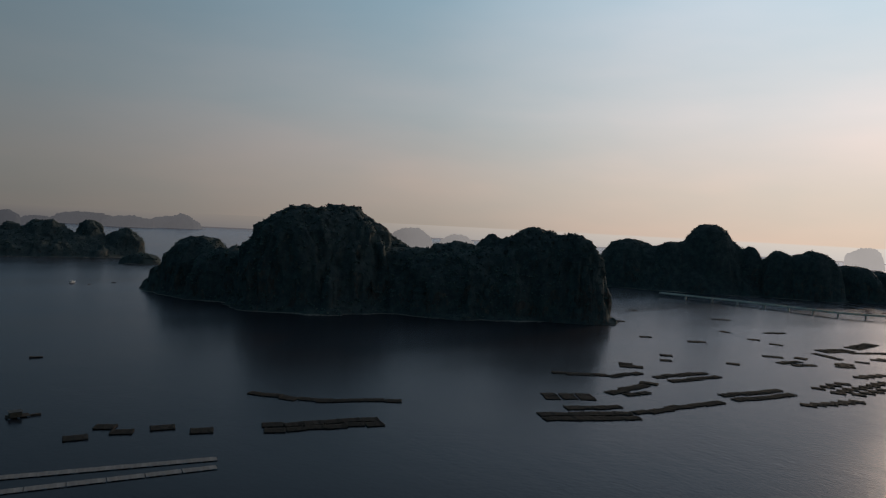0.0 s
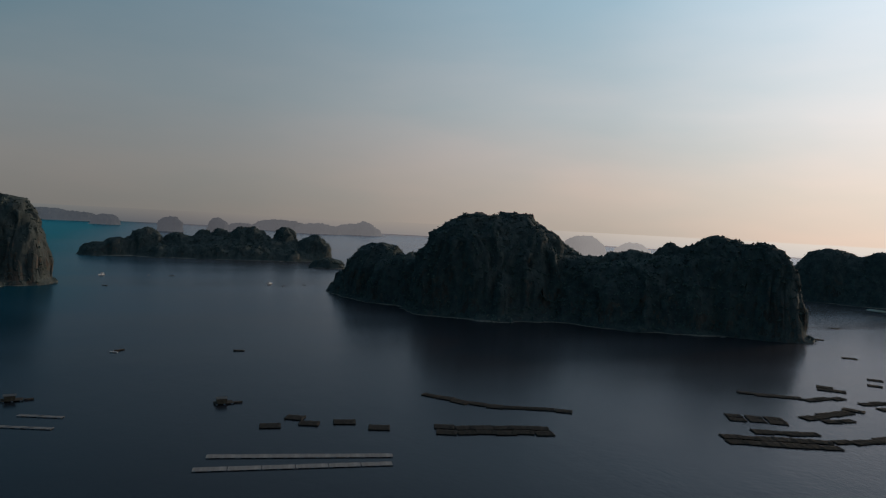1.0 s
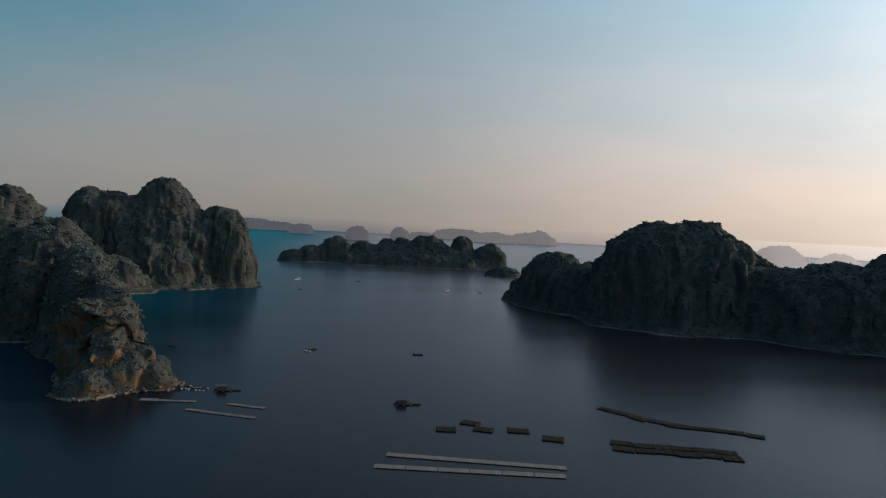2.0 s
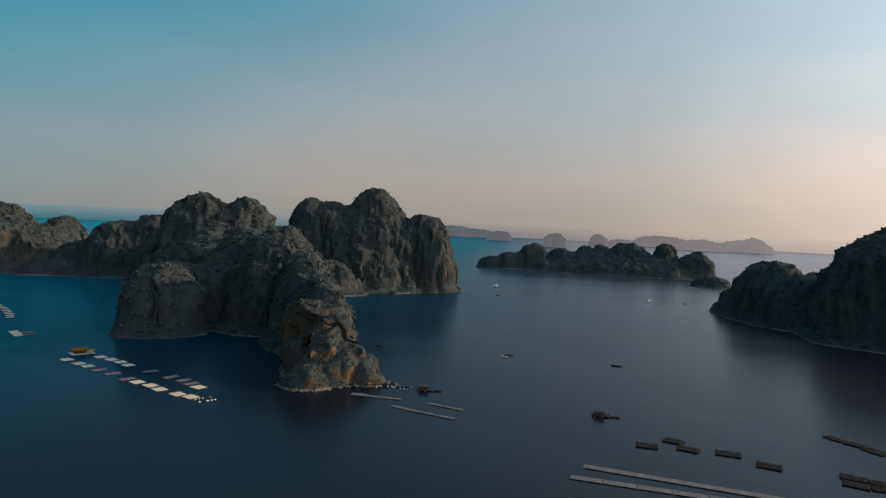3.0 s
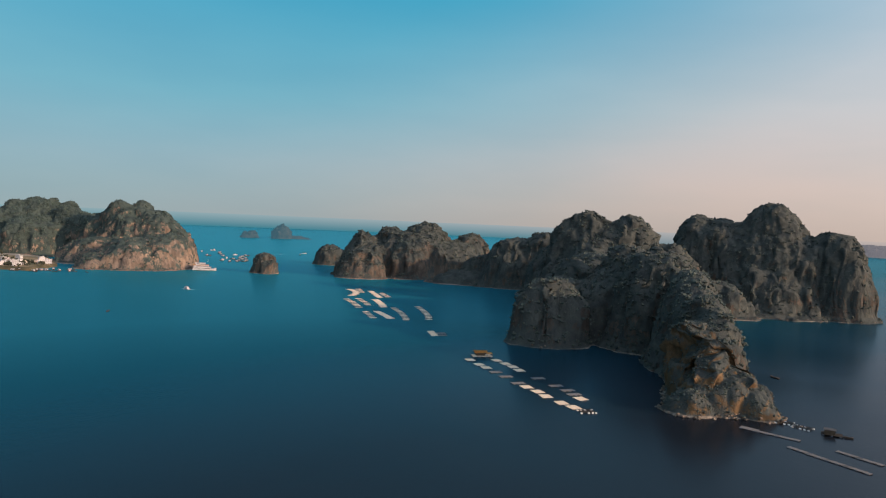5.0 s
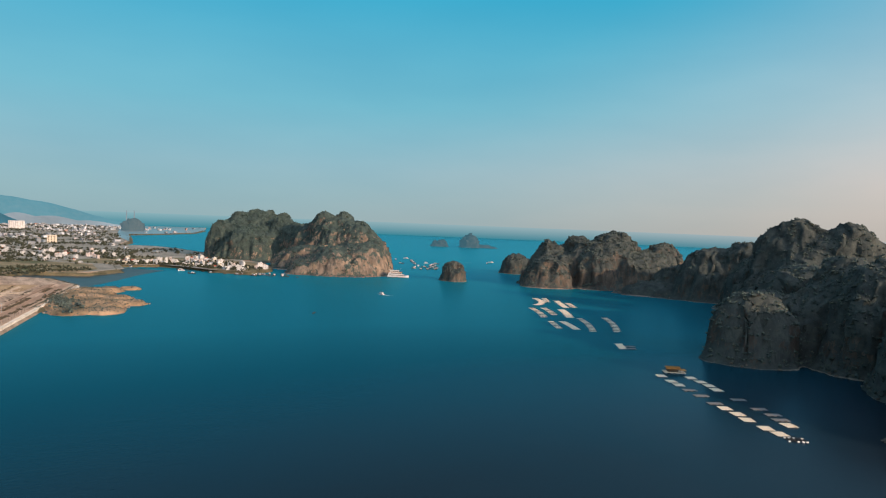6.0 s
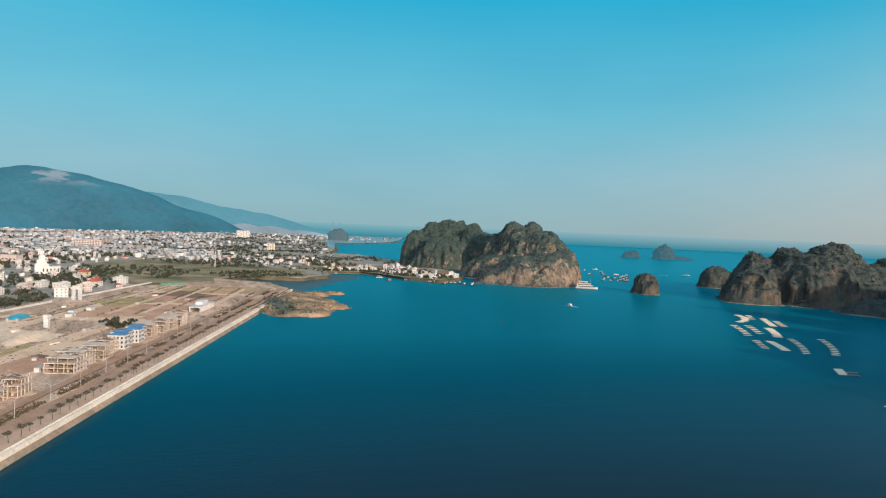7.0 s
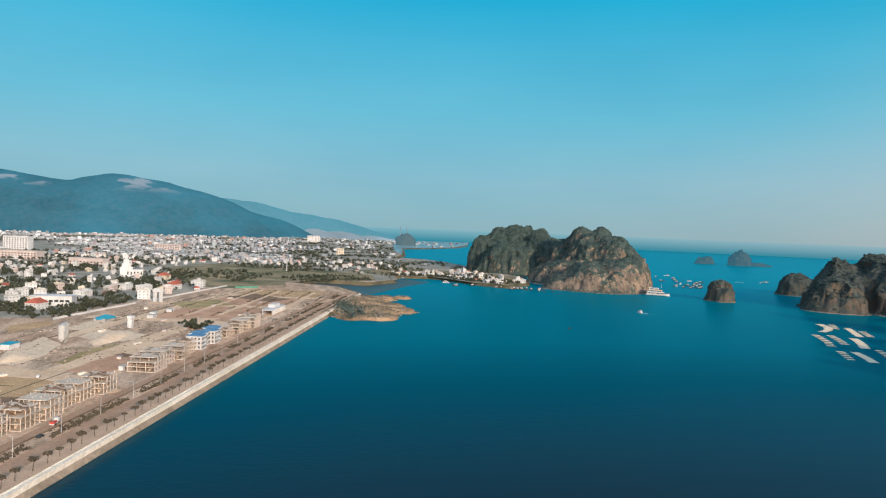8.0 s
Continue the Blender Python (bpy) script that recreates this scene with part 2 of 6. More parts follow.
FAR_ROCK = make_far("far rock with haze glow", ((0.022, 0.12, 0.165), (0.05, 0.12, 0.16), (0.19, 0.19, 0.21), (0.46, 0.42, 0.41), (1.60, 1.42, 1.28)), None, 0.12)
FAR_RIDGE = make_far("farther ridge with haze glow", ((0.085, 0.290, 0.370), (0.085, 0.290, 0.370), (0.25, 0.27, 0.29), (0.5, 0.46, 0.45), (1.60, 1.42, 1.28)), None, 0.06)
FAR_KNOB = make_far("grey knob with haze glow", ((0.080, 0.150, 0.180), (0.080, 0.150, 0.180), (0.19, 0.19, 0.21), (0.46, 0.42, 0.41), (1.60, 1.42, 1.28)), None, 0.10)
FAR_PLAIN = make_far("far plain and chimneys with haze glow", ((0.270, 0.350, 0.400), (0.270, 0.350, 0.400), (0.30, 0.30, 0.32), (0.5, 0.46, 0.45), (1.60, 1.42, 1.28)), None, 0.25)
FAR_HILL = make_far("far wooded hill with haze glow", ((0.026, 0.165, 0.235), (0.026, 0.165, 0.235), (0.19, 0.19, 0.21), (0.46, 0.42, 0.41), (1.60, 1.42, 1.28)), None, 0.24, True)


def make_dirt():
    """Levelled building land: tan dust over ochre and grey-brown earth, with tyre-worn streaks and weeds."""
    k = Nodes("dry building ground", 0.9, spec=0.1)
    base = k.ramp(k.noise(0.016, 5, rough=0.6), (0.30, (0.37, 0.225, 0.15)), (0.48, (0.535, 0.355, 0.25)), (0.64, (0.595, 0.425, 0.31)), (0.8, (0.475, 0.325, 0.24)))
    streak = k.ramp(k.noise(0.09, 6, (0.35, 1.6, 1), 0.7), (0.34, 0.48), (0.5, 0.86), (0.62, 1.1))
    weeds = k.ramp(k.noise(0.05, 7, rough=0.8), (0.54, 0.0), (0.66, 0.75))
    tone = k.mix(weeds, k.mix(1.0, base, streak, "MULTIPLY"), (0.17, 0.14, 0.07))
    grain = k.ramp(k.noise(0.7, 4, rough=0.7), (0.3, 0.62), (0.7, 1.2))
    k.colour(k.mix(1.0, tone, grain, "MULTIPLY")).bump(k.noise(0.5, 5), 0.6, 0.3)
    return k.mat


DIRT = make_dirt()


# ---- building blocks ----
def link_mesh(name, verts, faces, material, parent=None, label="", smooth=False):
    me = bpy.data.meshes.new(name)
    me.from_pydata(verts, [], faces)
    me.materials.append(material)
    if smooth:
        me.shade_smooth()
    ob = new(name, me)
    ob.parent = parent
    return tagged(ob, label)


def part(name, bm, material, parent, label=""):
    """Links a bmesh as one mesh under a thing or a part."""
    me = bpy.data.meshes.new(name)
    bm.to_mesh(me)
    bm.free()
    me.materials.append(material)
    ob = new(name, me)
    ob.parent = parent
    return tagged(ob, label)


def spot(x, y, z=0.0, turn=0.0):
    """The pose at a place of the plan."""
    return pose(x * PLAN, y * PLAN, z, 0, 0, turn)


def thing(name, x, y, z, turn, label, category, group="", kind="", grow=1.0):
    ob = new(name)
    ob.empty_display_size = 1.0
    ob.matrix_world = spot(x, y, z, turn) @ Matrix.Scale(grow, 4)
    return tagged(ob, label, category, group, kind)


def lattice(p, seed):
    """Smooth value noise, -1 to 1, at an array of points."""
    i = np.floor(p).astype(np.int64)
    f = p - i
    f = f * f * (3 - 2 * f)
    total = np.zeros(len(p))
    for dx in (0, 1):
        for dy in (0, 1):
            for dz in (0, 1):
                n = (i[:, 0] + dx) * 374761393 + (i[:, 1] + dy) * 668265263 + (i[:, 2] + dz) * 2147483647 + seed * 974634777
                n = (n ^ (n >> 13)) * 1274126177 & 0x7FFFFFFF
                n = (n ^ (n >> 16)) & 0xFFFF
                weight = (f[:, 0] if dx else 1 - f[:, 0]) * (f[:, 1] if dy else 1 - f[:, 1]) * (f[:, 2] if dz else 1 - f[:, 2])
                total += weight * n
    return total / 32767.5 - 1


def fractal(p, seed, octaves=4, gain=0.5):
    total, size = np.zeros(len(p)), 1.0
    for o in range(octaves):
        total += size * lattice(p * 2 ** o + 17.3 * o, seed + o)
        size *= gain
    return total


def clump_shape(fine):
    bm = bmesh.new()
    bmesh.ops.create_icosphere(bm, subdivisions=2 if fine else 1, radius=1.0)
    v = np.array([v.co[:] for v in bm.verts])
    f = np.array([[w.index for w in q.verts] for q in bm.faces])
    bm.free()
    return v, f


def clumps(name, places, sizes, material, parent, seed, fine=False, flat=0.8, label=""):
    """Many rough bushes as one mesh."""
    rng = np.random.default_rng(seed)
    v, f = clump_shape(fine)
    count = len(places)
    jitter = 1 + 0.24 * rng.standard_normal((count, len(v), 1)).clip(-1.4, 1.6)
    spin = rng.uniform(0, 6.283, count)
    c, s = np.cos(spin)[:, None], np.sin(spin)[:, None]
    w = v[None] * jitter * sizes[:, None, None]
    w = np.stack([w[..., 0] * c - w[..., 1] * s, w[..., 0] * s + w[..., 1] * c, w[..., 2] * flat], -1) + places[:, None]
    faces = (f[None] + (np.arange(count) * len(v))[:, None, None]).reshape(-1, 3)
    ob = link_mesh(name, w.reshape(-1, 3).tolist(), faces.tolist(), material, parent, label, smooth=True)
    return tagged(ob, kind="stuff")


TUFT = np.array([(1, 0, 0), (0, 1, 0), (-1, 0, 0), (0, -1, 0), (0, 0, 1), (0, 0, -1)], dtype=float)
TUFT_FACES = np.array([(0, 1, 4), (1, 2, 4), (2, 3, 4), (3, 0, 4), (1, 0, 5), (2, 1, 5), (3, 2, 5), (0, 3, 5)])


def crowns(name, places, sizes, material, parent, seed, tufts=8, label="", tall=0.8, lean=None):
    """Many bushy crowns as one mesh: each a loose dome of ragged tufts of leaves."""
    rng = np.random.default_rng(seed)
    count = len(places) * tufts
    turn, lift = rng.uniform(0, 6.283, count), rng.uniform(-0.25, 1.0, count)
    flat = np.sqrt(1 - np.clip(lift, 0, 1) ** 2)
    r = np.repeat(sizes, tufts)
    off = np.stack([flat * np.cos(turn), flat * np.sin(turn), lift * tall], -1) * (r * rng.uniform(0.35, 0.95, count))[:, None]
    if lean is not None:  # on a slope the dome swells outwards
        off += np.repeat(lean, tufts, 0) * (r * rng.uniform(0.0, 0.45, count))[:, None]
    size = r * rng.uniform(0.30, 0.55, count)
    shape = TUFT[None] * (1 + 0.20 * rng.standard_normal((count, 6, 1)).clip(-1.6, 1.6)) + 0.14 * rng.standard_normal((count, 6, 3))
    spin = rng.uniform(0, 6.283, count)
    c, s = np.cos(spin)[:, None], np.sin(spin)[:, None]
    shape = np.stack([shape[..., 0] * c - shape[..., 1] * s, shape[..., 0] * s + shape[..., 1] * c, shape[..., 2] * 0.95], -1)
    v = shape * size[:, None, None] + (np.repeat(places, tufts, 0) + off)[:, None]
    faces = (TUFT_FACES[None] + (np.arange(count) * 6)[:, None, None]).reshape(-1, 3)
    return tagged(link_mesh(name, v.reshape(-1, 3).tolist(), faces.tolist(), material, parent, label), kind="stuff")


def karst_heights(x, y, domes, seed, bulge):
    """The height of a karst island: steep-sided domes that grow into one another."""
    total = np.zeros(x.shape)
    flat = np.stack([x, y, np.zeros_like(x)], -1)
    wob = fractal(flat / 26.0, seed, 4, 0.55)
    for n, (cx, cy, a, b, h) in enumerate(domes):
        turn = math.atan2(cx, cy)
        dx, dy = x - cx, y - cy
        u = (dx * math.cos(turn) - dy * math.sin(turn)) / a
        w = (dx * math.sin(turn) + dy * math.cos(turn)) / b
        r = np.sqrt(u * u + w * w) * (1 + 0.10 * wob + 0.06 * lattice(flat / 7.0 + n, seed + 40))
        top = h * np.clip(1 - np.clip(r, 0, 2) ** bulge, 0, 1) ** 0.55
        skirt = h * 0.5 * np.clip(1.15 - r, 0, 1)
        total += np.maximum(top, skirt) ** 6
    return 0.94 * total ** (1 / 6)


def whole_pieces(mask):
    """The largest connected patch of a grid."""
    best, seen = [], np.zeros(mask.shape, bool)
    for start in zip(*np.nonzero(mask)):
        if seen[start]:
            continue
        seen[start] = True
        todo, patch = [start], []
        while todo:
            i, j = todo.pop()
            patch.append((i, j))
            for u, v in ((i + 1, j), (i - 1, j), (i, j + 1), (i, j - 1)):
                if 0 <= u < mask.shape[0] and 0 <= v < mask.shape[1] and mask[u, v] and not seen[u, v]:
                    seen[u, v] = True
                    todo.append((u, v))
        if len(patch) > len(best):
            best = patch
    kept = np.zeros(mask.shape, bool)
    kept[tuple(np.array(best).T)] = True
    return kept


def karst_island(name, domes, label, seed, cell=2.0, bushes=0, bush=2.4, rough=1.0, bulge=2.6, boulders=0, material=None, group="karst islands", category="island", tufts=8, wooded=0.25, green=None, leaf=None):
    """An island of limestone domes: one rock mesh, its trees and scrub, and fallen rock at its foot."""
    rng = np.random.default_rng(seed)
    d = np.array(domes, dtype=float)
    reach = np.maximum(d[:, 2], d[:, 3]) * 1.35 + 6
    x0, x1 = (d[:, 0] - reach).min(), (d[:, 0] + reach).max()
    y0, y1 = (d[:, 1] - reach).min(), (d[:, 1] + reach).max()
    nx, ny = int((x1 - x0) / cell) + 1, int((y1 - y0) / cell) + 1
    gx, gy = np.meshgrid(x0 + np.arange(nx) * cell, y0 + np.arange(ny) * cell)
    x, y = gx.ravel(), gy.ravel()
    z = karst_heights(x, y, domes, seed, bulge)
    p = np.stack([x, y, z], -1)
    land = z > 0.05
    crag = np.clip((z - 1.5) / 12, 0, 1) * rough
    for axis in (0, 1):
        p[:, axis] += crag * (2.6 * fractal(np.stack([x, y, z * 0.6], -1) / 13.0, seed + 5 + axis, 4, 0.6))
        p[:, axis] += crag * 3.2 * (np.abs(fractal(np.stack([x, y, z * 0.25], -1) / 24.0, seed + 15 + axis, 3, 0.6)) - 0.35)
    p[:, 2] += crag * 1.8 * fractal(np.stack([x, y, z], -1) / 6.0, seed + 9, 3, 0.6)
    for axis in (0, 1):
        p[:, axis] += crag * 0.9 * (1 - 2 * np.abs(fractal(np.stack([x, y, z * 0.3], -1) / 4.2, seed + 25 + axis, 2, 0.6)))
    gy_, gx_ = np.gradient(z.reshape(ny, nx), cell)
    steep = np.hypot(gx_, gy_).ravel() + 1e-6
    flute = np.clip(steep / 2.5, 0, 1) * crag * (0.9 - 2.2 * np.abs(fractal(np.stack([x, y, z * 0.12], -1) / 5.5, seed + 33, 3, 0.6)))
    flute += np.clip(steep / 2.5, 0, 1) * crag * 0.8 * fractal(np.stack([x, y, z * 1.5], -1) / 7.0, seed + 37, 3, 0.6)
    p[:, 0] -= 1.5 * flute * gx_.ravel() / steep
    p[:, 1] -= 1.5 * flute * gy_.ravel() / steep
    p[~land, 2] = -3.0
    g = land.reshape(ny, nx)
    near = g.copy()
    near[1:] |= g[:-1]; near[:-1] |= g[1:]; near[:, 1:] |= near[:, :-1]; near[:, :-1] |= near[:, 1:]
    index = np.arange(nx * ny).reshape(ny, nx)
    quad = near[:-1, :-1] & near[1:, :-1] & near[:-1, 1:] & near[1:, 1:]
    quad = whole_pieces(quad)
    q = np.stack([index[:-1, :-1][quad], index[:-1, 1:][quad], index[1:, 1:][quad], index[1:, :-1][quad]], -1)
    keep, inverse = np.unique(q, return_inverse=True)
    base = (float(d[:, 0].mean()), float(d[:, 1].mean()), 0.0)
    # the farthest are drawn in towards the edge of the visible sea, at the same bearing and height of eye
    unit = min(PLAN, 4550 / math.hypot(base[0], base[1]))
    v = (p[keep] - base) * unit
    v[:, 2] += np.clip(v[:, 2] / 20, 0, 1) * (EYE_HEIGHT - EYE_HEIGHT / PLAN * unit)
    q = inverse.reshape(q.shape)
    island = thing(name, base[0] * unit / PLAN, base[1] * unit / PLAN, 0, 0, label, category, group)
    link_mesh("rock", v.tolist(), q.tolist(), material or KARST, island, smooth=True)
    if boulders:
        foot = np.nonzero((v[:, 2] > -1.5) & (v[:, 2] < 2.5))[0]
        pick = rng.choice(foot, boulders)
        clumps("scree", v[pick] + rng.normal(0, 1.2, (boulders, 3)) * np.array([1, 1, 0.1]), rng.uniform(0.3, 1.5, boulders), CLIFF, island, seed + 3, flat=0.75, label="pale fallen rock at the waterline")
    if bushes:
        a, b, c = v[q[:, 0]], v[q[:, 1]], v[q[:, 3]]
        normal = np.cross(b - a, c - a)
        area = np.linalg.norm(normal, axis=1)
        up = normal[:, 2] / np.maximum(area, 1e-6)
        mid = (a + b + c) / 3
        patch = fractal(mid * np.array([1, 1, 0.6]) / 26.0, seed + 60, 3, 0.6)
        weight = area * np.clip(up * 1.1 + wooded + 0.9 * patch + mid[:, 2] / 160, 0.0, 1.0) * (mid[:, 2] > 2.5)
        if green:
            weight *= np.interp(-(mid[:, 0] + base[0] * unit), (-green[0], -green[1]), (0.42, 1.5))
        away = np.hypot(mid[:, 0] + base[0] * unit, mid[:, 1] + base[1] * unit)
        weight *= np.clip((800 / away) ** 1.6, 0.5, 3.0)  # more crowns nearer the camera, to fit the view
        pick = rng.choice(len(q), bushes, p=weight / weight.sum())
        spot = mid[pick] + rng.uniform(-0.5, 0.5, (bushes, 3)) * np.array([1, 1, 0.2]) * cell * unit
        size = bush * unit * rng.uniform(0.45, 1.0, bushes) ** 1.3 * np.clip(0.6 + 0.5 * up[pick], 0.5, 1.0)
        facing = normal[pick] / np.maximum(area[pick], 1e-6)[:, None]
        crowns("scrub", spot - size[:, None] * (0.3 * facing + np.array([0, 0, 0.3])), size, leaf or SCRUB, island, seed, tufts, "dark green trees and scrub", lean=facing)
    return island


def sheet(name, outline, z, depth, material, label, category, kind="structure"):
    """A flat slab with the given outline, in units of the plan."""
    bm = bmesh.new()
    face = bm.faces.new([bm.verts.new((x * PLAN, y * PLAN, z)) for x, y in outline])
    if face.normal.z < 0:
        face.normal_flip()
    for f in bmesh.ops.extrude_face_region(bm, geom=[face])["geom"]:
        if isinstance(f, bmesh.types.BMVert):
            f.co.z -= depth
    bmesh.ops.recalc_face_normals(bm, faces=bm.faces)
    bmesh.ops.triangulate(bm, faces=[f for f in bm.faces if len(f.verts) > 4])
    ob = part(name, bm, material, None)
    return tagged(ob, label, category, "", kind)


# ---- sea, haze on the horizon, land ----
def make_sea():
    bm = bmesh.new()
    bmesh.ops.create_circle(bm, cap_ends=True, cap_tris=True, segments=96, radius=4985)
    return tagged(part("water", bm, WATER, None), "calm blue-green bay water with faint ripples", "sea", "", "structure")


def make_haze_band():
    """A glowing wall added all round, standing in for the last of the sea and the haze that closes it off."""
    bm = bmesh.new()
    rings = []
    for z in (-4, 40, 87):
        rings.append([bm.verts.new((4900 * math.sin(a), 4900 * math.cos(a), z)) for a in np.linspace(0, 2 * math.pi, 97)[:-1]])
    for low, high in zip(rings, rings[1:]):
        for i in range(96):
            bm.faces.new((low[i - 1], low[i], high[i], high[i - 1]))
    return tagged(part("backdrop", bm, HAZE, None), "glowing wall standing in for pale haze along the sea horizon", "haze", "", "structure")


make_sea()
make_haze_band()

LAND = [(1499, -565), (-481, 40), (-621, 83), (-681, 71), (-717, 29), (-755, 54), (-731, 106), (-770, 140), (-839, 149), (-842, 200),
        (-813, 222), (-760, 238), (-725, 262), (-760, 300), (-860, 330), (-1030, 322), (-1200, 312), (-1275, 292), (-1320, 244), (-1450, 282), (-1700, 330), (-1890, 362), (-1985, 470), (-2150, 600), (-2450, 720),
        (-2900, 860), (-2960, -800), (-2500, -1700), (-1500, -2600), (1500, -2600)]
sheet("ground", LAND, GROUND, 8.0, DIRT, "dry brown building land beside the bay", "ground")

# ---- karst islands ----
karst_island("karst_island", [(174, 548, 30, 27, 47.5), (156, 572, 15, 18, 22), (150, 588, 9, 10, 9), (236, 464, 60, 49, 75.5), (258, 447, 32, 30, 67), (208, 455, 33, 30, 66), (289, 426, 34, 24, 45),
    (322, 408, 30, 18, 50.2), (345, 376, 41, 21, 50.8), (359, 376, 31, 22, 60), (372, 356, 38, 27, 64.7),
    (377, 336, 19, 17, 60.4), (193, 510, 39, 23, 41.5), (320, 397, 75, 37, 47.4)],
    "dark forested limestone island rising straight from the sea", 11, cell=1.5, bushes=7600, bush=2.1, tufts=5, wooded=0.45)
karst_island("karst_island", [(-90, 284, 12, 14, 27), (-100, 305, 15, 26, 38), (-146, 367, 28, 25, 55.2),
    (-175, 393, 24, 22, 57), (-192, 331, 20, 18, 38), (-205, 360, 20, 22, 36), (-213, 396, 20, 18, 47.6), (-179, 380, 37, 30, 39.5), (-421, 599, 35, 20, 33),
    (-387, 596, 32, 20, 45), (-356, 602, 30, 22, 57.5), (-272, 492, 19, 16, 70), (-257, 498, 22, 18, 76), (-226, 512, 24, 19, 76), (-248, 502, 50, 40, 58),
    (-196, 609, 30, 29, 79.5), (-212, 604, 17, 22, 77.5), (-151, 622, 28, 26, 90.7), (-154, 621, 41, 41, 68.6), (-101, 627, 29, 26, 69.5), (-156, 621, 67, 47, 53.4),
    (-423, 583, 47, 23, 15.2), (-154, 621, 64, 39, 70.1), (-244, 504, 45, 27, 65.6), (-375, 597, 49, 25, 50), (-300, 560, 45, 35, 55), (-217, 559, 30, 22, 57), (-155, 379, 34, 27, 47.9), (-215, 440, 38, 42, 50), (-190, 470, 45, 30, 46), (-186, 545, 40, 24, 30), (-117, 336, 18, 30, 48), (-93, 291, 14, 20, 32)],
    "large shaded limestone island with rounded wooded tops", 23, cell=1.3, bushes=15500, bush=2.2, tufts=5, boulders=420, wooded=0.5)
karst_island("karst_island", [(-566, 551, 24, 24, 50.9), (-551, 580, 19, 21, 57.2), (-519, 609, 30, 27, 63.4), (-519, 582, 42, 38, 48.8), (-545, 545, 36, 22, 37), (-500, 590, 60, 30, 42),
    (-497, 665, 27, 21, 53.2), (-533, 520, 25, 18, 32.3),
    (-499, 573, 33, 16, 32.2), (-521, 607, 80, 32, 46.7)],
    "limestone island with pale sunlit cliffs over the bay", 31, cell=1.5, bushes=4600, bush=2.2, tufts=5, boulders=200, material=BROWN_CLIFF, rough=1.1, wooded=0.05)
karst_island("karst_islet", [(-696, 617, 20, 18, 27.1),
    (-680, 634, 21, 17, 20.9)],
    "low dark limestone islet behind the cliffs", 33, cell=2.2, bushes=420, bush=2.4)
karst_island("karst_island", [(-996, 332, 34, 31, 57), (-995, 366, 42, 34, 65), (-961, 397, 22, 20, 63), (-955, 357, 61, 49, 51.9),
    (-867, 411, 47, 42, 59.7), (-839, 402, 24, 20, 72), (-826, 427, 15, 13, 73), (-789, 432, 31, 32, 55), (-762, 440, 20, 18, 41.3),
    (-795, 378, 57, 34, 31.4),
    (-765, 404, 50, 25, 26.2), (-984, 366, 58, 35, 62), (-828, 413, 42, 29, 63.7), (-918, 398, 46, 32, 58), (-938, 384, 24, 20, 64), (-975, 375, 44, 30, 62), (-815, 420, 44, 34, 62), (-790, 425, 28, 28, 55), (-992, 312, 18, 15, 54), (-998, 342, 18, 14, 63), (-994, 368, 18, 14, 66), (-977, 385, 14, 11, 65), (-960, 399, 15, 12, 64), (-792, 439, 13, 12, 54), (-777, 444, 13, 13, 46),
    (-742, 341, 26, 34, 18), (-727, 366, 36, 42, 34), (-719, 396, 32, 42, 37), (-718, 411, 22, 40, 35)],
    "green limestone hill with warm sunlit cliffs beside the town", 41, cell=1.5, bushes=8000, bush=2.3, tufts=5, boulders=260, material=CLIFF, rough=0.9, wooded=0.2, green=(-1330, -1490), leaf=HAZE_TINTED_SCRUB)
karst_island("karst_islet", [(-622, 457, 13, 12, 21), (-613, 457, 10, 10, 15)],
    "small squat limestone islet alone in the channel", 43, cell=0.8, bushes=330, bush=1.6, wooded=0.3, boulders=50, material=BROWN_CLIFF, bulge=9)
karst_island("karst_island", [(-66, 988, 22, 18, 17), (-43, 989, 18, 16, 24), (-26, 994, 16, 15, 26), (-7, 1000, 23, 20, 38.8), (31, 1000, 20, 18, 33),
    (65, 1008, 14, 14, 39.3), (86, 1006, 15, 15, 42.1), (125, 1002, 32, 26, 45.9), (176, 995, 20, 18, 48.9), (214, 987, 27, 22, 38),
    (89, 986, 135, 34, 20.7), (103, 995, 128, 26, 31.1)],
    "row of hazy limestone domes across open water", 51, cell=2.2, bushes=3400, bush=2.1, tufts=4)
karst_island("karst_islet", [(205, 856, 21, 13, 12.1),
    (193, 859, 11, 7, 7.9)],
    "low dark islet beside the row of domes", 53, cell=1.8, bushes=160, bush=2.2)
karst_island("karst_island", [(693, 542, 40, 32, 60), (717, 493, 22, 18, 56.2), (756, 469, 46, 36, 75), (752, 466, 34, 28, 77), (778, 432, 26, 18, 56), (862, 352, 36, 22, 43),
    (780, 429, 13, 10, 49), (793, 404, 22, 20, 55.7), (822, 368, 27, 19, 54.6), (729, 492, 90, 36, 32.7),
    (807, 376, 28, 17, 52.5), (723, 501, 81, 28, 53.2), (808, 386, 49, 17, 42.1)],
    "grey limestone ridge with a tall dome behind the bridge", 61, cell=2.2, rough=0.6, bushes=4200, bush=2.0, tufts=4)
karst_island("karst_islet", [(899, 337, 26, 18, 36.4),
    (912, 301, 29, 20, 45.4)],
    "low limestone hump past the grey ridge", 63, cell=2.4, bushes=360, bush=2.8, tufts=5)
karst_island("karst_islet", [(759, 864, 37, 22, 48.7),
    (756, 867, 14, 13, 50.3)],
    "hazy limestone hump behind the dark island", 65, cell=2.6, bushes=360, bush=2.8, tufts=5)

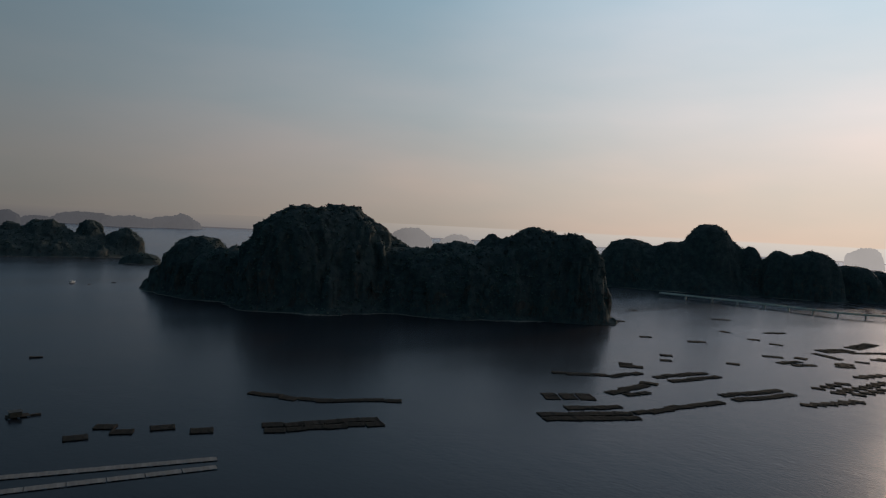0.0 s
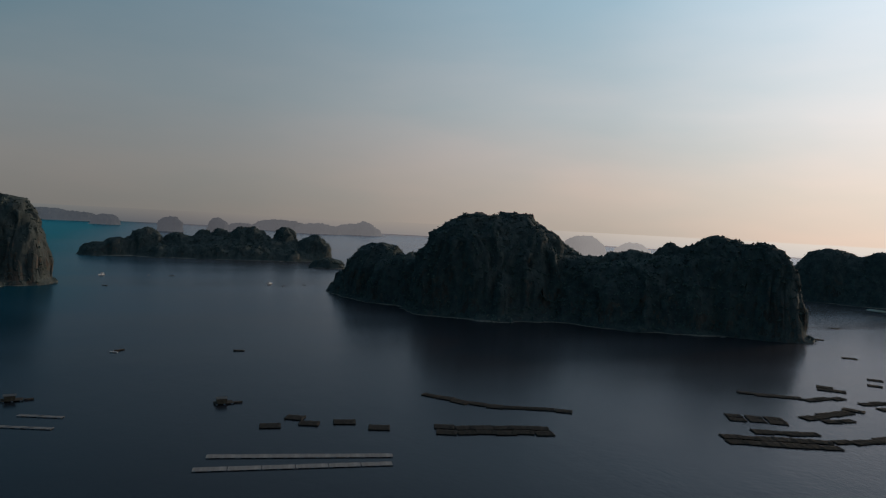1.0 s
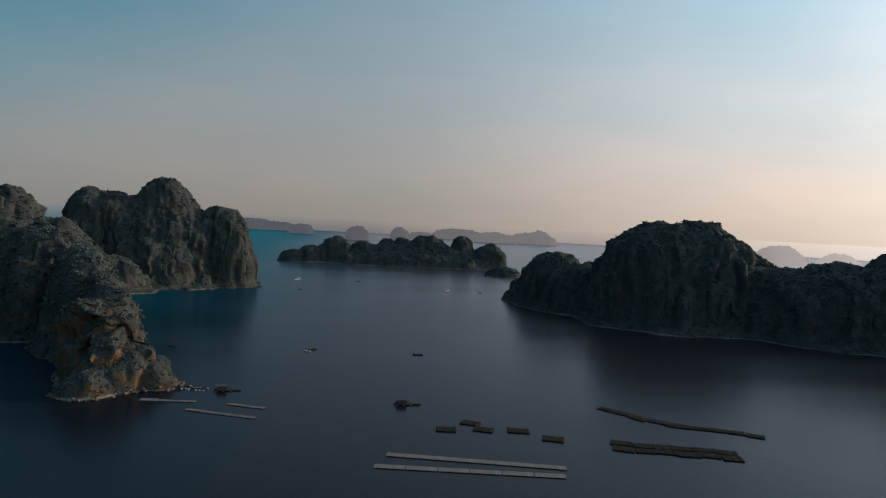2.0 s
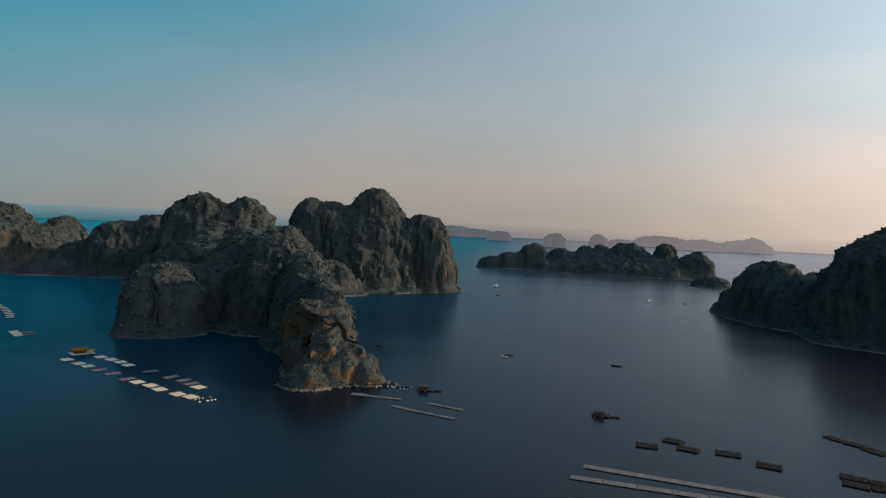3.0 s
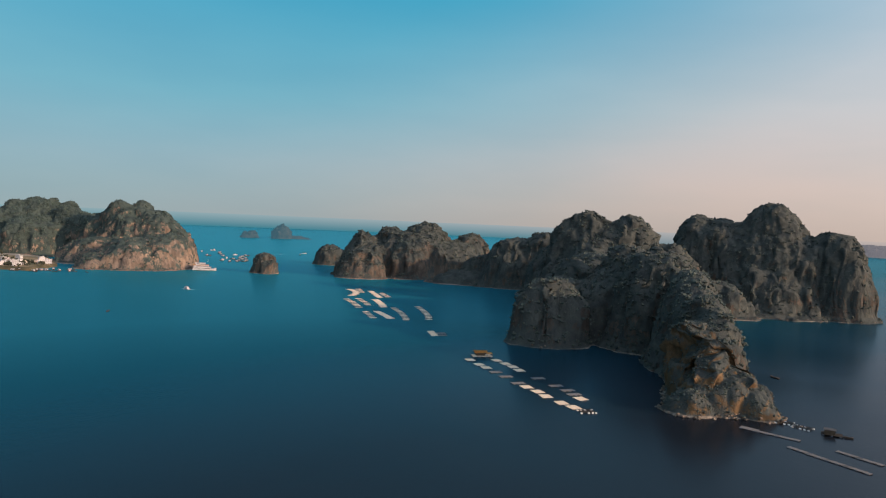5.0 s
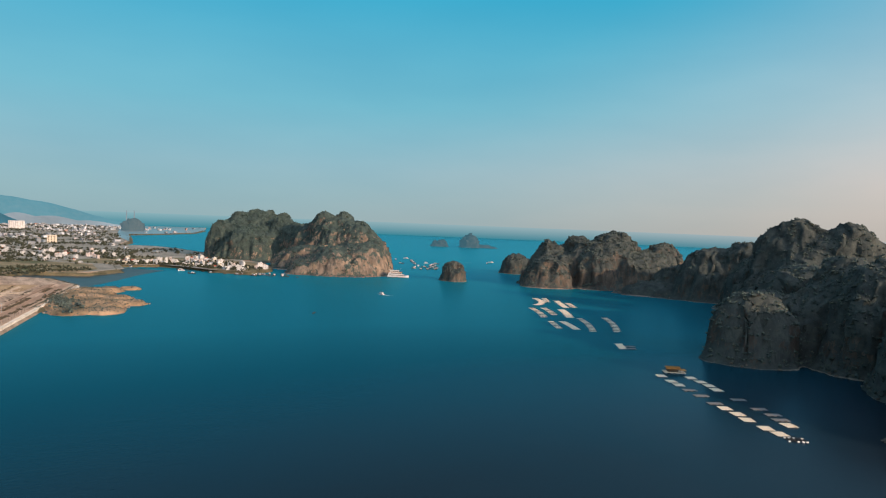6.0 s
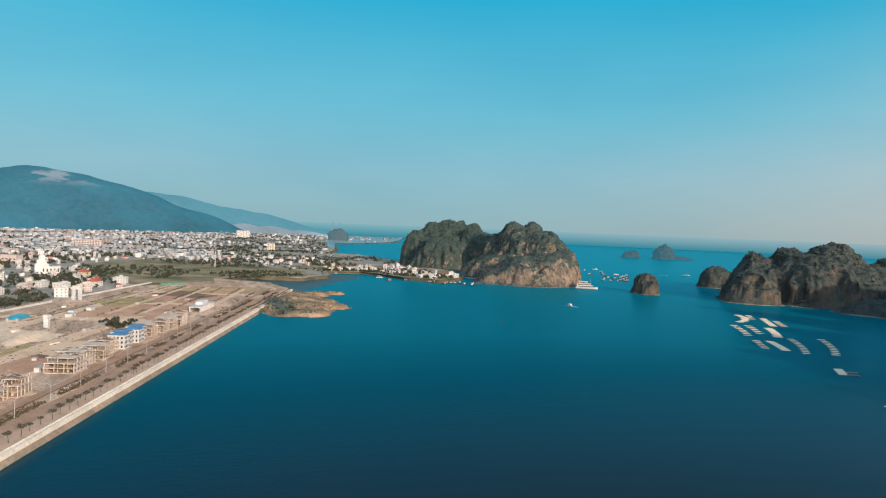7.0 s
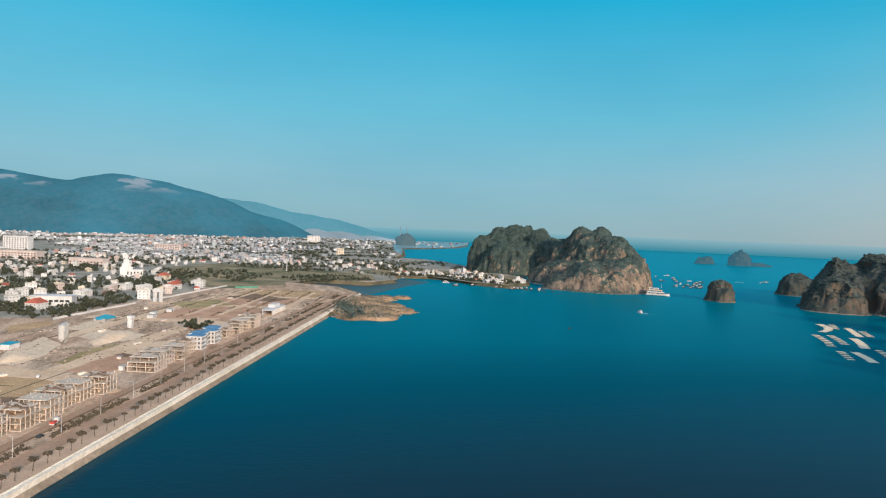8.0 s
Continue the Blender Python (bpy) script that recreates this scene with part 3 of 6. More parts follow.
# FAR_ROCK and FAR_KNOB islets get their haze from emission.
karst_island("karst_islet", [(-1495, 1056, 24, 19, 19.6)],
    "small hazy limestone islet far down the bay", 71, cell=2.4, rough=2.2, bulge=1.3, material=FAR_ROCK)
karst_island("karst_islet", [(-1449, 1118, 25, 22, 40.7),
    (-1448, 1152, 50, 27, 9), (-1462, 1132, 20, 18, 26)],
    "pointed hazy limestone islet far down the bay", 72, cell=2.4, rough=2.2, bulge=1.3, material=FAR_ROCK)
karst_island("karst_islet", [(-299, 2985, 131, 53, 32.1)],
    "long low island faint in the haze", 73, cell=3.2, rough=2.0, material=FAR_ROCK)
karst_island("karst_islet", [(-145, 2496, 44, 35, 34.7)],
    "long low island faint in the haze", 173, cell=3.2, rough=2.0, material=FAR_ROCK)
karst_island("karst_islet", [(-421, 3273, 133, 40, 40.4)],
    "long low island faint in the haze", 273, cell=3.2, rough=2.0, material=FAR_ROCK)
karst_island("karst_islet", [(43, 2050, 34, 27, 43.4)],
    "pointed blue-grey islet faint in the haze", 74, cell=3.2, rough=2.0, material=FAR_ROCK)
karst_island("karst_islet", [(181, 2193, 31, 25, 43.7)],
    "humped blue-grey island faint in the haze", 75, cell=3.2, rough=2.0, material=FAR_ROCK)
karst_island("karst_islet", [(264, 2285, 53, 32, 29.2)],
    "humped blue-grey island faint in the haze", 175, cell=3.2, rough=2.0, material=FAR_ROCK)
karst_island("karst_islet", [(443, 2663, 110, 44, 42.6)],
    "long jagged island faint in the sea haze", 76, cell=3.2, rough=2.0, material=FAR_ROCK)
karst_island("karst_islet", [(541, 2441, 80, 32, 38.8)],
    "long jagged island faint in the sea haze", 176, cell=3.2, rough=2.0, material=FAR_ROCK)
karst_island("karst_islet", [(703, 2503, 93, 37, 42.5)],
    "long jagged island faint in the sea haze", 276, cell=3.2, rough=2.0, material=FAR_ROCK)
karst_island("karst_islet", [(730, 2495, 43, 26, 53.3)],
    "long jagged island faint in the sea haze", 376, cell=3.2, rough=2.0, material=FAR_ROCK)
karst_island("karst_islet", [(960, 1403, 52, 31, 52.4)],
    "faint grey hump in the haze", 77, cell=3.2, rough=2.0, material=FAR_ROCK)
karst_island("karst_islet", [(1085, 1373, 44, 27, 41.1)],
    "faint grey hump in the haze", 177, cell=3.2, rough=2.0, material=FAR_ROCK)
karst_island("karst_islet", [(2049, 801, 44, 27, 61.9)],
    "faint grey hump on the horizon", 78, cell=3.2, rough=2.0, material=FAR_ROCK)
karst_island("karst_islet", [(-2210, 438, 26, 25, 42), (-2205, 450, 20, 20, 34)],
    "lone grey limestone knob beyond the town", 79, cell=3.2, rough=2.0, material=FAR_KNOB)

karst_island("rock_point", [(-80, 259, 14, 12, 17), (-85, 268, 14, 14, 25), (-92, 280, 13, 15, 30), (-70, 265, 9, 11, 10), (-66, 262, 8, 8, 5), (-84, 249, 10, 9, 8)],
    "sunlit bare rock point at the foot of the island", 29, cell=0.5, bushes=1300, bush=1.1, wooded=0.1, rough=1.4, boulders=240, material=POINT_ROCK, group="", category="rock point")

# ---- mountains behind the town ----
def ridge(name, bumps, label, seed, material, cell=45):
    """A wooded ridge made of broad humps (x, y, half length, half depth, height)."""
    d = np.array(bumps, dtype=float)
    x0, x1 = (d[:, 0] - d[:, 3] * 1.1).min(), (d[:, 0] + d[:, 3] * 1.1).max()
    y0, y1 = (d[:, 1] - d[:, 2] * 1.1).min(), (d[:, 1] + d[:, 2] * 1.1).max()
    nx, ny = int((x1 - x0) / cell) + 1, int((y1 - y0) / cell) + 1
    gx, gy = np.meshgrid(x0 + np.arange(nx) * cell, y0 + np.arange(ny) * cell)
    x, y = gx.ravel(), gy.ravel()
    z = np.zeros(len(x))
    for cx, cy, a, b, h in bumps:
        r = np.sqrt(((y - cy) / a) ** 2 + ((x - cx) / b) ** 2)
        z = np.maximum(z, h * np.clip(1 - r ** 1.5, 0, 1))
    z += np.clip(z / 60, 0, 1) * 26 * fractal(np.stack([x, y, z * 0], -1) / 420, seed, 4, 0.55)
    i = np.arange(nx * ny).reshape(ny, nx)
    q = np.stack([i[:-1, :-1], i[:-1, 1:], i[1:, 1:], i[1:, :-1]], -1).reshape(-1, 4)
    return tagged(link_mesh(name, np.stack([x, y, z + GROUND - 1], -1).tolist(), q.tolist(), material, None, smooth=True), label, "mountain", "mountains", "")


# The blue haze on both ridges is put into their emission.
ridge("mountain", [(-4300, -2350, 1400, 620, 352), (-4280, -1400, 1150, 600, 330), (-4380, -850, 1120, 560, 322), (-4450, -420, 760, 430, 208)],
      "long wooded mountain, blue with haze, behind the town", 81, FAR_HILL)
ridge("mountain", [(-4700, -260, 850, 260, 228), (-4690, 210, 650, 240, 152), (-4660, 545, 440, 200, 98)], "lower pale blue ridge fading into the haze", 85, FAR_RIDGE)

# Flat plain humped up to fit the view; its haze is in the emission.
ridge("far_rise", [(-4480, 290, 190, 110, 42), (-4480, 470, 230, 110, 38), (-4480, 660, 210, 110, 27)], "pale built-up plain, raised to fit the view, below the far ridge", 87, FAR_PLAIN, 16)

# ---- more materials ----
CONCRETE = weathered("bare concrete", (0.60, 0.495, 0.415), (0.43, 0.355, 0.295), 0.15, 1.5)
PALE_CONCRETE = weathered("pale sea wall concrete", (0.76, 0.665, 0.575), (0.60, 0.515, 0.43), 0.12, 1.2)
PAVING = weathered("promenade paving", (0.562, 0.376, 0.266), (0.429, 0.284, 0.198), 0.2, 2.0)
ASPHALT = weathered("dusty asphalt", (0.422, 0.265, 0.18), (0.31, 0.192, 0.128), 0.08, 1.2)
TRACK = weathered("pale dirt track", (0.686, 0.484, 0.335), (0.562, 0.374, 0.25), 0.05, 0.9)
OCHRE = weathered("ochre earth", (0.53, 0.345, 0.19), (0.34, 0.21, 0.12), 0.05, 0.7)
RED_EARTH = weathered("reddish earth", (0.56, 0.328, 0.216), (0.368, 0.208, 0.136), 0.06, 0.7)
GRASS = weathered("dry marsh grass", (0.38, 0.265, 0.165), (0.065, 0.085, 0.04), 0.03, 0.3, relief=0.3)
REVETMENT = weathered("stained revetment slabs", (0.35, 0.27, 0.205), (0.18, 0.135, 0.10), 0.12, 0.9)
SHORE = weathered("muddy grassy shore", (0.16, 0.13, 0.08), (0.05, 0.05, 0.03), 0.08, 0.8, relief=0.3)
MUD = weathered("dark wet mud", (0.05, 0.06, 0.06), (0.025, 0.035, 0.04), 0.05, 0.5, rough=0.35)
MOUND = weathered("brown scrub and sand", (0.43, 0.275, 0.17), (0.085, 0.07, 0.042), 0.045, 0.3, relief=0.3)
SAND = weathered("pale crushed stone", (0.736, 0.56, 0.416), (0.544, 0.4, 0.288), 0.3, 2.0)
WHITE = weathered("white painted plaster", (0.598, 0.59, 0.598), (0.44, 0.431, 0.431), 0.15, 1.2)
CREAM = weathered("cream plaster", (0.581, 0.51, 0.414), (0.44, 0.387, 0.317), 0.15, 1.2)
ROSE = weathered("pale pink plaster", (0.53, 0.445, 0.42), (0.39, 0.33, 0.31), 0.15, 1.2)
GREY = weathered("grey render", (0.42, 0.40, 0.38), (0.28, 0.27, 0.26), 0.15, 1.2)
RED_ROOF = weathered("red roof tiles", (0.42, 0.12, 0.08), (0.26, 0.08, 0.06), 0.4, 3.0)
ORANGE = weathered("orange tarpaulin", (0.62, 0.28, 0.07), (0.42, 0.17, 0.05), 0.5, 3.0, local=True)
BLUE_ROOF = weathered("blue sheet roof", (0.10, 0.22, 0.36), (0.06, 0.14, 0.25), 0.3, 2.0)
TEAL_SHEET = weathered("teal tarpaulin", (0.05, 0.34, 0.45), (0.03, 0.22, 0.32), 0.3, 2.0)
OLD_TIN = weathered("dull tarred sheet roof", (0.10, 0.10, 0.10), (0.05, 0.05, 0.05), 0.3, 2.0, rough=0.7)
TIN = weathered("grey sheet roof", (0.46, 0.45, 0.44), (0.28, 0.27, 0.26), 0.2, 2.0, rough=0.5)
GLASS_DARK = weathered("dark window opening", (0.05, 0.055, 0.06), (0.02, 0.022, 0.026), 0.4, 2.0, rough=0.25)
BARK = weathered("grey bark", (0.12, 0.09, 0.065), (0.06, 0.045, 0.03), 1.5, 8.0)
LEAF = weathered("dusty leaves", (0.062, 0.064, 0.042), (0.026, 0.031, 0.021), 0.6, 3.0, relief=0.2)
PLANK = weathered("sun-bleached planks", (0.84, 0.69, 0.52), (0.66, 0.52, 0.38), 0.2, 3.0, local=True, spec=0.03)
OLD_PLANK = weathered("wet dark bamboo", (0.06, 0.05, 0.042), (0.03, 0.026, 0.022), 0.35, 3.0, local=True, spec=0.05)
BAMBOO = weathered("weathered bamboo", (0.25, 0.235, 0.22), (0.12, 0.11, 0.105), 0.35, 3.0, local=True)
FLOAT = weathered("blue-grey float drums", (0.16, 0.20, 0.24), (0.08, 0.10, 0.12), 0.6, 4.0, local=True)
WHITE_FLOAT = weathered("white foam floats", (0.78, 0.77, 0.74), (0.58, 0.56, 0.53), 0.6, 4.0, local=True)
STEEL = weathered("galvanised steel", (0.50, 0.50, 0.50), (0.36, 0.36, 0.36), 0.5, 4.0, rough=0.45)
HULL_WOOD = weathered("dark boat hull", (0.085, 0.062, 0.048), (0.045, 0.035, 0.028), 0.5, 4.0, local=True)
MACHINE_RED = weathered("red machine paint", (0.55, 0.09, 0.06), (0.36, 0.06, 0.05), 0.6, 4.0, local=True)


def box(bm, x, y, z, sx, sy, sz, turn=0.0):
    """A box with its base centre at x, y, z."""
    made = bmesh.ops.create_cube(bm, size=1.0)["verts"]
    m = Matrix.Translation((x, y, z + sz / 2)) @ Matrix.Rotation(turn, 4, "Z") @ Matrix.Diagonal((sx, sy, sz, 1))
    bmesh.ops.transform(bm, matrix=m, verts=made)
    return made


def box_part(name, material, parent, x, y, z, sx, sy, sz, turn=0.0, label=""):
    bm = bmesh.new()
    box(bm, 0, 0, 0, sx, sy, sz)
    ob = part(name, bm, material, parent, label)
    ob.matrix_local = pose(x, y, z, 0, 0, math.degrees(turn))
    return ob


def twin(ob, x, y, z, turn=0.0):
    """Another piece on the same mesh under the same parent."""
    b = ob.copy()
    scene.collection.objects.link(b)
    b.parent = ob.parent
    b.matrix_local = pose(x, y, z, 0, 0, math.degrees(turn))
    return b


def tube(bm, a, b, r0, r1, sides=6):
    a, b = Vector(a), Vector(b)
    m = Matrix.Translation((a + b) / 2) @ (b - a).to_track_quat("Z", "Y").to_matrix().to_4x4()
    bmesh.ops.create_cone(bm, cap_ends=True, segments=sides, radius1=r0, radius2=r1, depth=(b - a).length, matrix=m)


def heap(name, material, parent, a, b, h, seed, label=""):
    """A rough pile with an uneven outline."""
    rng = np.random.default_rng(seed)
    verts, faces = [(0, 0, h)], []
    rings, sides = 5, 18
    for i in range(1, rings + 1):
        r = i / rings
        for k in range(sides):
            t = 2 * math.pi * k / sides
            w = 1 + rng.uniform(-0.14, 0.14)
            verts.append((a * r * w * math.cos(t), b * r * w * math.sin(t), h * max(0.0, 1 - r) ** 0.9 * rng.uniform(0.85, 1.15) - (0.3 if i == rings else 0)))
    for k in range(sides):
        faces.append((0, 1 + k, 1 + (k + 1) % sides))
    for i in range(rings - 1):
        for k in range(sides):
            p, q = 1 + i * sides + k, 1 + i * sides + (k + 1) % sides
            faces.append((p, p + sides, q + sides, q))
    return link_mesh(name, verts, faces, material, parent, label, smooth=True)


# ---- the quay: a straight line; along it and inland from it ----
QUAY_START, QUAY_WAY, INLAND = Vector((-172, -51)), Vector((-0.956, 0.292)), Vector((-0.292, -0.956))
QUAY_TURN = math.degrees(math.atan2(QUAY_WAY.y, QUAY_WAY.x))


def quay(along, inland):
    p = QUAY_START + QUAY_WAY * along + INLAND * inland
    return p.x, p.y


def strip(name, a0, a1, n0, n1, z, material, label, category, depth=0.3):
    return sheet(name, [quay(a0, n0), quay(a1, n0), quay(a1, n1), quay(a0, n1)], z, depth, material, label, category)


def revetment(a0, a1):
    """The sloping stone face of the quay, in slabs, with the sea wall on top."""
    base = thing("revetment", *quay(a0, 0), 0, QUAY_TURN, "sloping pale concrete revetment along the water", "sea wall")
    step, count = 10.0, int((a1 - a0) * PLAN / 10.0)
    bm = bmesh.new()
    ring = [[bm.verts.new((x, y, z)) for y, z in ((-2.2, -1.5), (1.2, 2.2), (1.2, -1.5))] for x in (0.04, step - 0.04)]
    bm.faces.new(ring[0]), bm.faces.new(ring[1][::-1])
    for i in range(3):
        bm.faces.new((ring[0][i], ring[1][i], ring[1][i - 1], ring[0][i - 1]))
    bmesh.ops.recalc_face_normals(bm, faces=bm.faces)
    slab = part("slab", bm, REVETMENT, base)
    walk_way = box_part("ledge", PALE_CONCRETE, base, step / 2, 2.2, 0.0, step - 0.05, 2.0, 4.4)
    wall = box_part("coping", PALE_CONCRETE, base, step / 2, 3.35, 4.0, step - 0.05, 0.3, 0.9)
    for k in range(1, count):
        twin(slab, k * step, 0, 0)
        twin(walk_way, step / 2 + k * step, 2.2, 0.0)
        twin(wall, step / 2 + k * step, 3.35, 4.0)
    return base


DARK_EARTH = weathered("dark dug earth", (0.27, 0.17, 0.11), (0.14, 0.09, 0.06), 0.12, 1.0)
DRY_LEAF = weathered("dry brownish leaves", (0.11, 0.085, 0.06), (0.05, 0.042, 0.03), 0.6, 3.0, relief=0.2)
strip("promenade", -60, 470, 2.2, 8.0, GROUND + 0.06, PAVING, "dusty brown promenade paving behind the sea wall", "pavement")
strip("road", -60, 470, 8.0, 14.0, GROUND + 0.03, ASPHALT, "empty dusty asphalt quay road", "road")
strip("planting_strip", -60, 470, 14.0, 18.8, GROUND + 0.18, DIRT, "dry planted strip between two roads", "verge")
strip("road", -60, 470, 20.2, 23.6, GROUND + 0.05, ASPHALT, "narrow dusty service road beside the villas", "road")
strip("kerb", -60, 470, 19.4, 20.0, GROUND + 0.28, DARK_EARTH, "dark raised kerb beside the service road", "kerb")
strip("dirt_track", 15, 330, 58, 68, GROUND + 0.05, TRACK, "pale dirt track behind the unfinished villas", "track")
strip("dirt_track", 180, 470, 100, 108, GROUND + 0.06, TRACK, "long pale dirt track towards the gate", "track")
strip("dirt_track", 250, 262, 30, 132, GROUND + 0.07, TRACK, "pale dirt track between empty plots", "track")
strip("dirt_track", 330, 342, 22, 132, GROUND + 0.07, TRACK, "pale dirt track between empty plots", "track")
strip("dirt_track", 400, 410, 22, 120, GROUND + 0.07, TRACK, "pale dirt track between empty plots", "track")
strip("bare_plot", 264, 328, 40, 56, GROUND + 0.09, RED_EARTH, "reddish bare plot beside the track", "plot")
strip("bare_plot", 264, 328, 72, 98, GROUND + 0.09, RED_EARTH, "reddish bare plot beside the track", "plot")
strip("bare_plot", 344, 398, 40, 96, GROUND + 0.08, RED_EARTH, "grey-brown bare plot beside the track", "plot")
strip("bare_plot", 412, 465, 30, 96, GROUND + 0.08, OCHRE, "dry ochre bare plot near the creek", "plot")
revetment(-60, 470)
OLIVE = weathered("olive weedy earth", (0.46, 0.33, 0.17), (0.22, 0.17, 0.08), 0.1, 1.0)


def rough_patch(name, corners, order, material, label, category, seed):
    """A patch of ground with an uneven edge."""
    rng = random.Random(seed)
    edge = []
    for (ax, ay), (bx, by) in zip(corners, corners[1:] + corners[:1]):
        length = math.hypot(bx - ax, by - ay)
        n = max(2, int(length / 4))
        for k in range(n):
            off = rng.uniform(-0.9, 0.9) if k else 0.0
            f = k / n
            edge.append((ax + (bx - ax) * f + (by - ay) / length * off, ay + (by - ay) * f - (bx - ax) / length * off))
    return sheet(name, edge, GROUND + 0.11 + 0.006 * order, 0.25, material, label, category)


rough_patch("bare_plot", [(-288, -95), (-284, -81), (-271, -66), (-257, -71), (-256, -84)], 0, OCHRE, "yellow-ochre bare plot behind the unfinished villas", "plot", 1)
rough_patch("bare_plot", [(-256, -84), (-257, -71), (-245, -74), (-244, -80)], 1, DARK_EARTH, "dark brown edge of the ochre plot", "plot", 2)
rough_patch("dirt_track", [(-308, -101), (-301, -89), (-283, -63), (-262, -48), (-258, -52), (-271, -66), (-284, -81), (-289, -95)], 2, TRACK, "broad pale track between the plots", "track", 3)
rough_patch("stone_yard", [(-330, -108), (-357, -109), (-379, -106), (-357, -92), (-333, -91), (-317, -94), (-309, -98), (-313, -103)], 3, SAND, "pale crushed stone spread over the yard", "yard", 4)
rough_patch("bare_plot", [(-312, -83), (-337, -79), (-359, -70), (-356, -66), (-332, -75), (-310, -79)], 4, OLIVE, "long olive plot with weeds", "plot", 5)
rough_patch("bare_plot", [(-297, -75), (-332, -63), (-325, -51), (-306, -52), (-292, -59), (-293, -69)], 5, RED_EARTH, "brown bare plot beside the villas", "plot", 6)
rough_patch("bare_plot", [(-330, -64), (-332, -54), (-322, -50), (-323, -56)], 6, DARK_EARTH, "dark spoil along the brown plot", "plot", 7)
rough_patch("bare_plot", [(-336, -61), (-361, -55), (-366, -45), (-331, -41), (-327, -53)], 7, TRACK, "light tan bare plot beside the villas", "plot", 8)
rough_patch("stone_yard", [(-379, -90), (-405, -85), (-386, -59), (-370, -62), (-362, -75)], 8, SAND, "pale crushed stone round the long heap", "yard", 9)
rough_patch("bare_plot", [(-416, -133), (-436, -119), (-424, -112), (-391, -126)], 9, OCHRE, "orange-brown strip before the boundary wall", "plot", 10)
rough_patch("bare_plot", [(-476, -46), (-509, -13), (-493, -10), (-450, -27), (-449, -36)], 10, RED_EARTH, "reddish dug-over bare plot", "plot", 11)
rough_patch("bare_plot", [(-528, -66), (-555, -34), (-520, -22), (-496, -50)], 11, OLIVE, "grey-olive bare plot beyond the gate", "plot", 12)
rough_patch("bare_plot", [(-575, -30), (-600, -8), (-560, 20), (-540, 5)], 12, DARK_EARTH, "dark weedy plot near the creek", "plot", 13)
rough_patch("stone_yard", [(-405, -104), (-440, -95), (-432, -82), (-400, -94)], 13, SAND, "pale rubble spread round the blue sheet", "yard", 14)
TOWN_GROUND = weathered("trodden town ground and gardens", (0.40, 0.345, 0.285), (0.165, 0.155, 0.125), 0.05, 0.5)
sheet("town_ground", [(-445, -127), (-660, -45), (-690, -10), (-765, 60), (-745, 105), (-780, 148), (-836, 154), (-838, 198), (-812, 214), (-762, 231), (-735, 258), (-765, 294), (-860, 324), (-1032, 316), (-1200, 305),
                      (-1270, 286), (-1318, 236), (-1450, 275), (-1700, 323), (-1894, 356), (-1990, 464), (-2155, 594), (-2455, 712), (-2890, 846), (-2950, -780), (-2450, -1650), (-1500, -1600), (-480, -300)], GROUND + 0.06, 0.3, TOWN_GROUND,
      "grey-brown ground and gardens between the houses", "ground")
sheet("marsh", [(-690, 20), (-640, -40), (-700, -75), (-900, -120), (-1010, -60), (-930, 60), (-850, 128), (-775, 122), (-735, 95), (-762, 48), (-724, 20)], GROUND + 0.12, 0.5, GRASS,
      "dry green marsh between creek and town", "marsh")
# The grey-blue base colour stands in for haze over this far ground.
HAZY_FLAT_MUD = weathered("wet tidal flat blued for haze", (0.26, 0.31, 0.32), (0.10, 0.15, 0.16), 0.006, 0.05, rough=0.3, spec=0.5)
sheet("tidal_flat", [(-1460, 284), (-1700, 332), (-1888, 366), (-1983, 474), (-2150, 602), (-2450, 722), (-2890, 852), (-2930, 560), (-2300, 420), (-1800, 322)], GROUND + 0.14, 0.3, HAZY_FLAT_MUD,
      "wet tidal flats, blued for haze, beyond the inner bay", "mudflat")
sheet("creek_bed", [(-622, 84), (-684, 70), (-717, 29), (-755, 56), (-731, 106), (-775, 138), (-835, 150), (-790, 190), (-730, 150), (-660, 110)], 0.06, 0.4, MUD,
      "dark wet mudflat in the creek mouth", "mudflat")


def shore_bank(name, line, label, seed, low=3.0, high=11.0):
    """An uneven muddy bank from the made ground down into the water, along a line of the plan with the water on its right."""
    rng = np.random.default_rng(seed)
    points = []
    for (ax, ay), (bx, by) in zip(line, line[1:]):
        n = max(1, int(math.hypot(bx - ax, by - ay) / 5))
        points += [(ax + (bx - ax) * i / n, ay + (by - ay) * i / n) for i in range(n)]
    p = np.array(points + [line[-1]]) * PLAN
    way = np.gradient(p, axis=0)
    way /= np.linalg.norm(way, axis=1)[:, None]
    out = np.stack([way[:, 1], -way[:, 0]], -1)
    reach = np.interp(np.arange(len(p)), np.arange(0, len(p) + 2, 2), rng.uniform(low, high, len(np.arange(0, len(p) + 2, 2)))) * rng.uniform(0.8, 1.2, len(p))
    verts, faces = [], []
    rows = ((-3.0, GROUND + 0.16), (0.25, GROUND - 0.1), (0.55, 2.4), (0.8, 0.7), (1.0, -0.6))
    for i in range(len(p)):
        for f, z in rows:
            q = p[i] + out[i] * (f if f < 0 else f * reach[i])
            verts.append((q[0], q[1], z + (0 if f < 0 else rng.uniform(-0.25, 0.3))))
    for i in range(len(p) - 1):
        for k in range(len(rows) - 1):
            a = i * len(rows) + k
            faces.append((a, a + 1, a + 1 + len(rows), a + len(rows)))
    return tagged(link_mesh(name, verts, faces, SHORE, None, smooth=True), label, "shore", "", "structure")


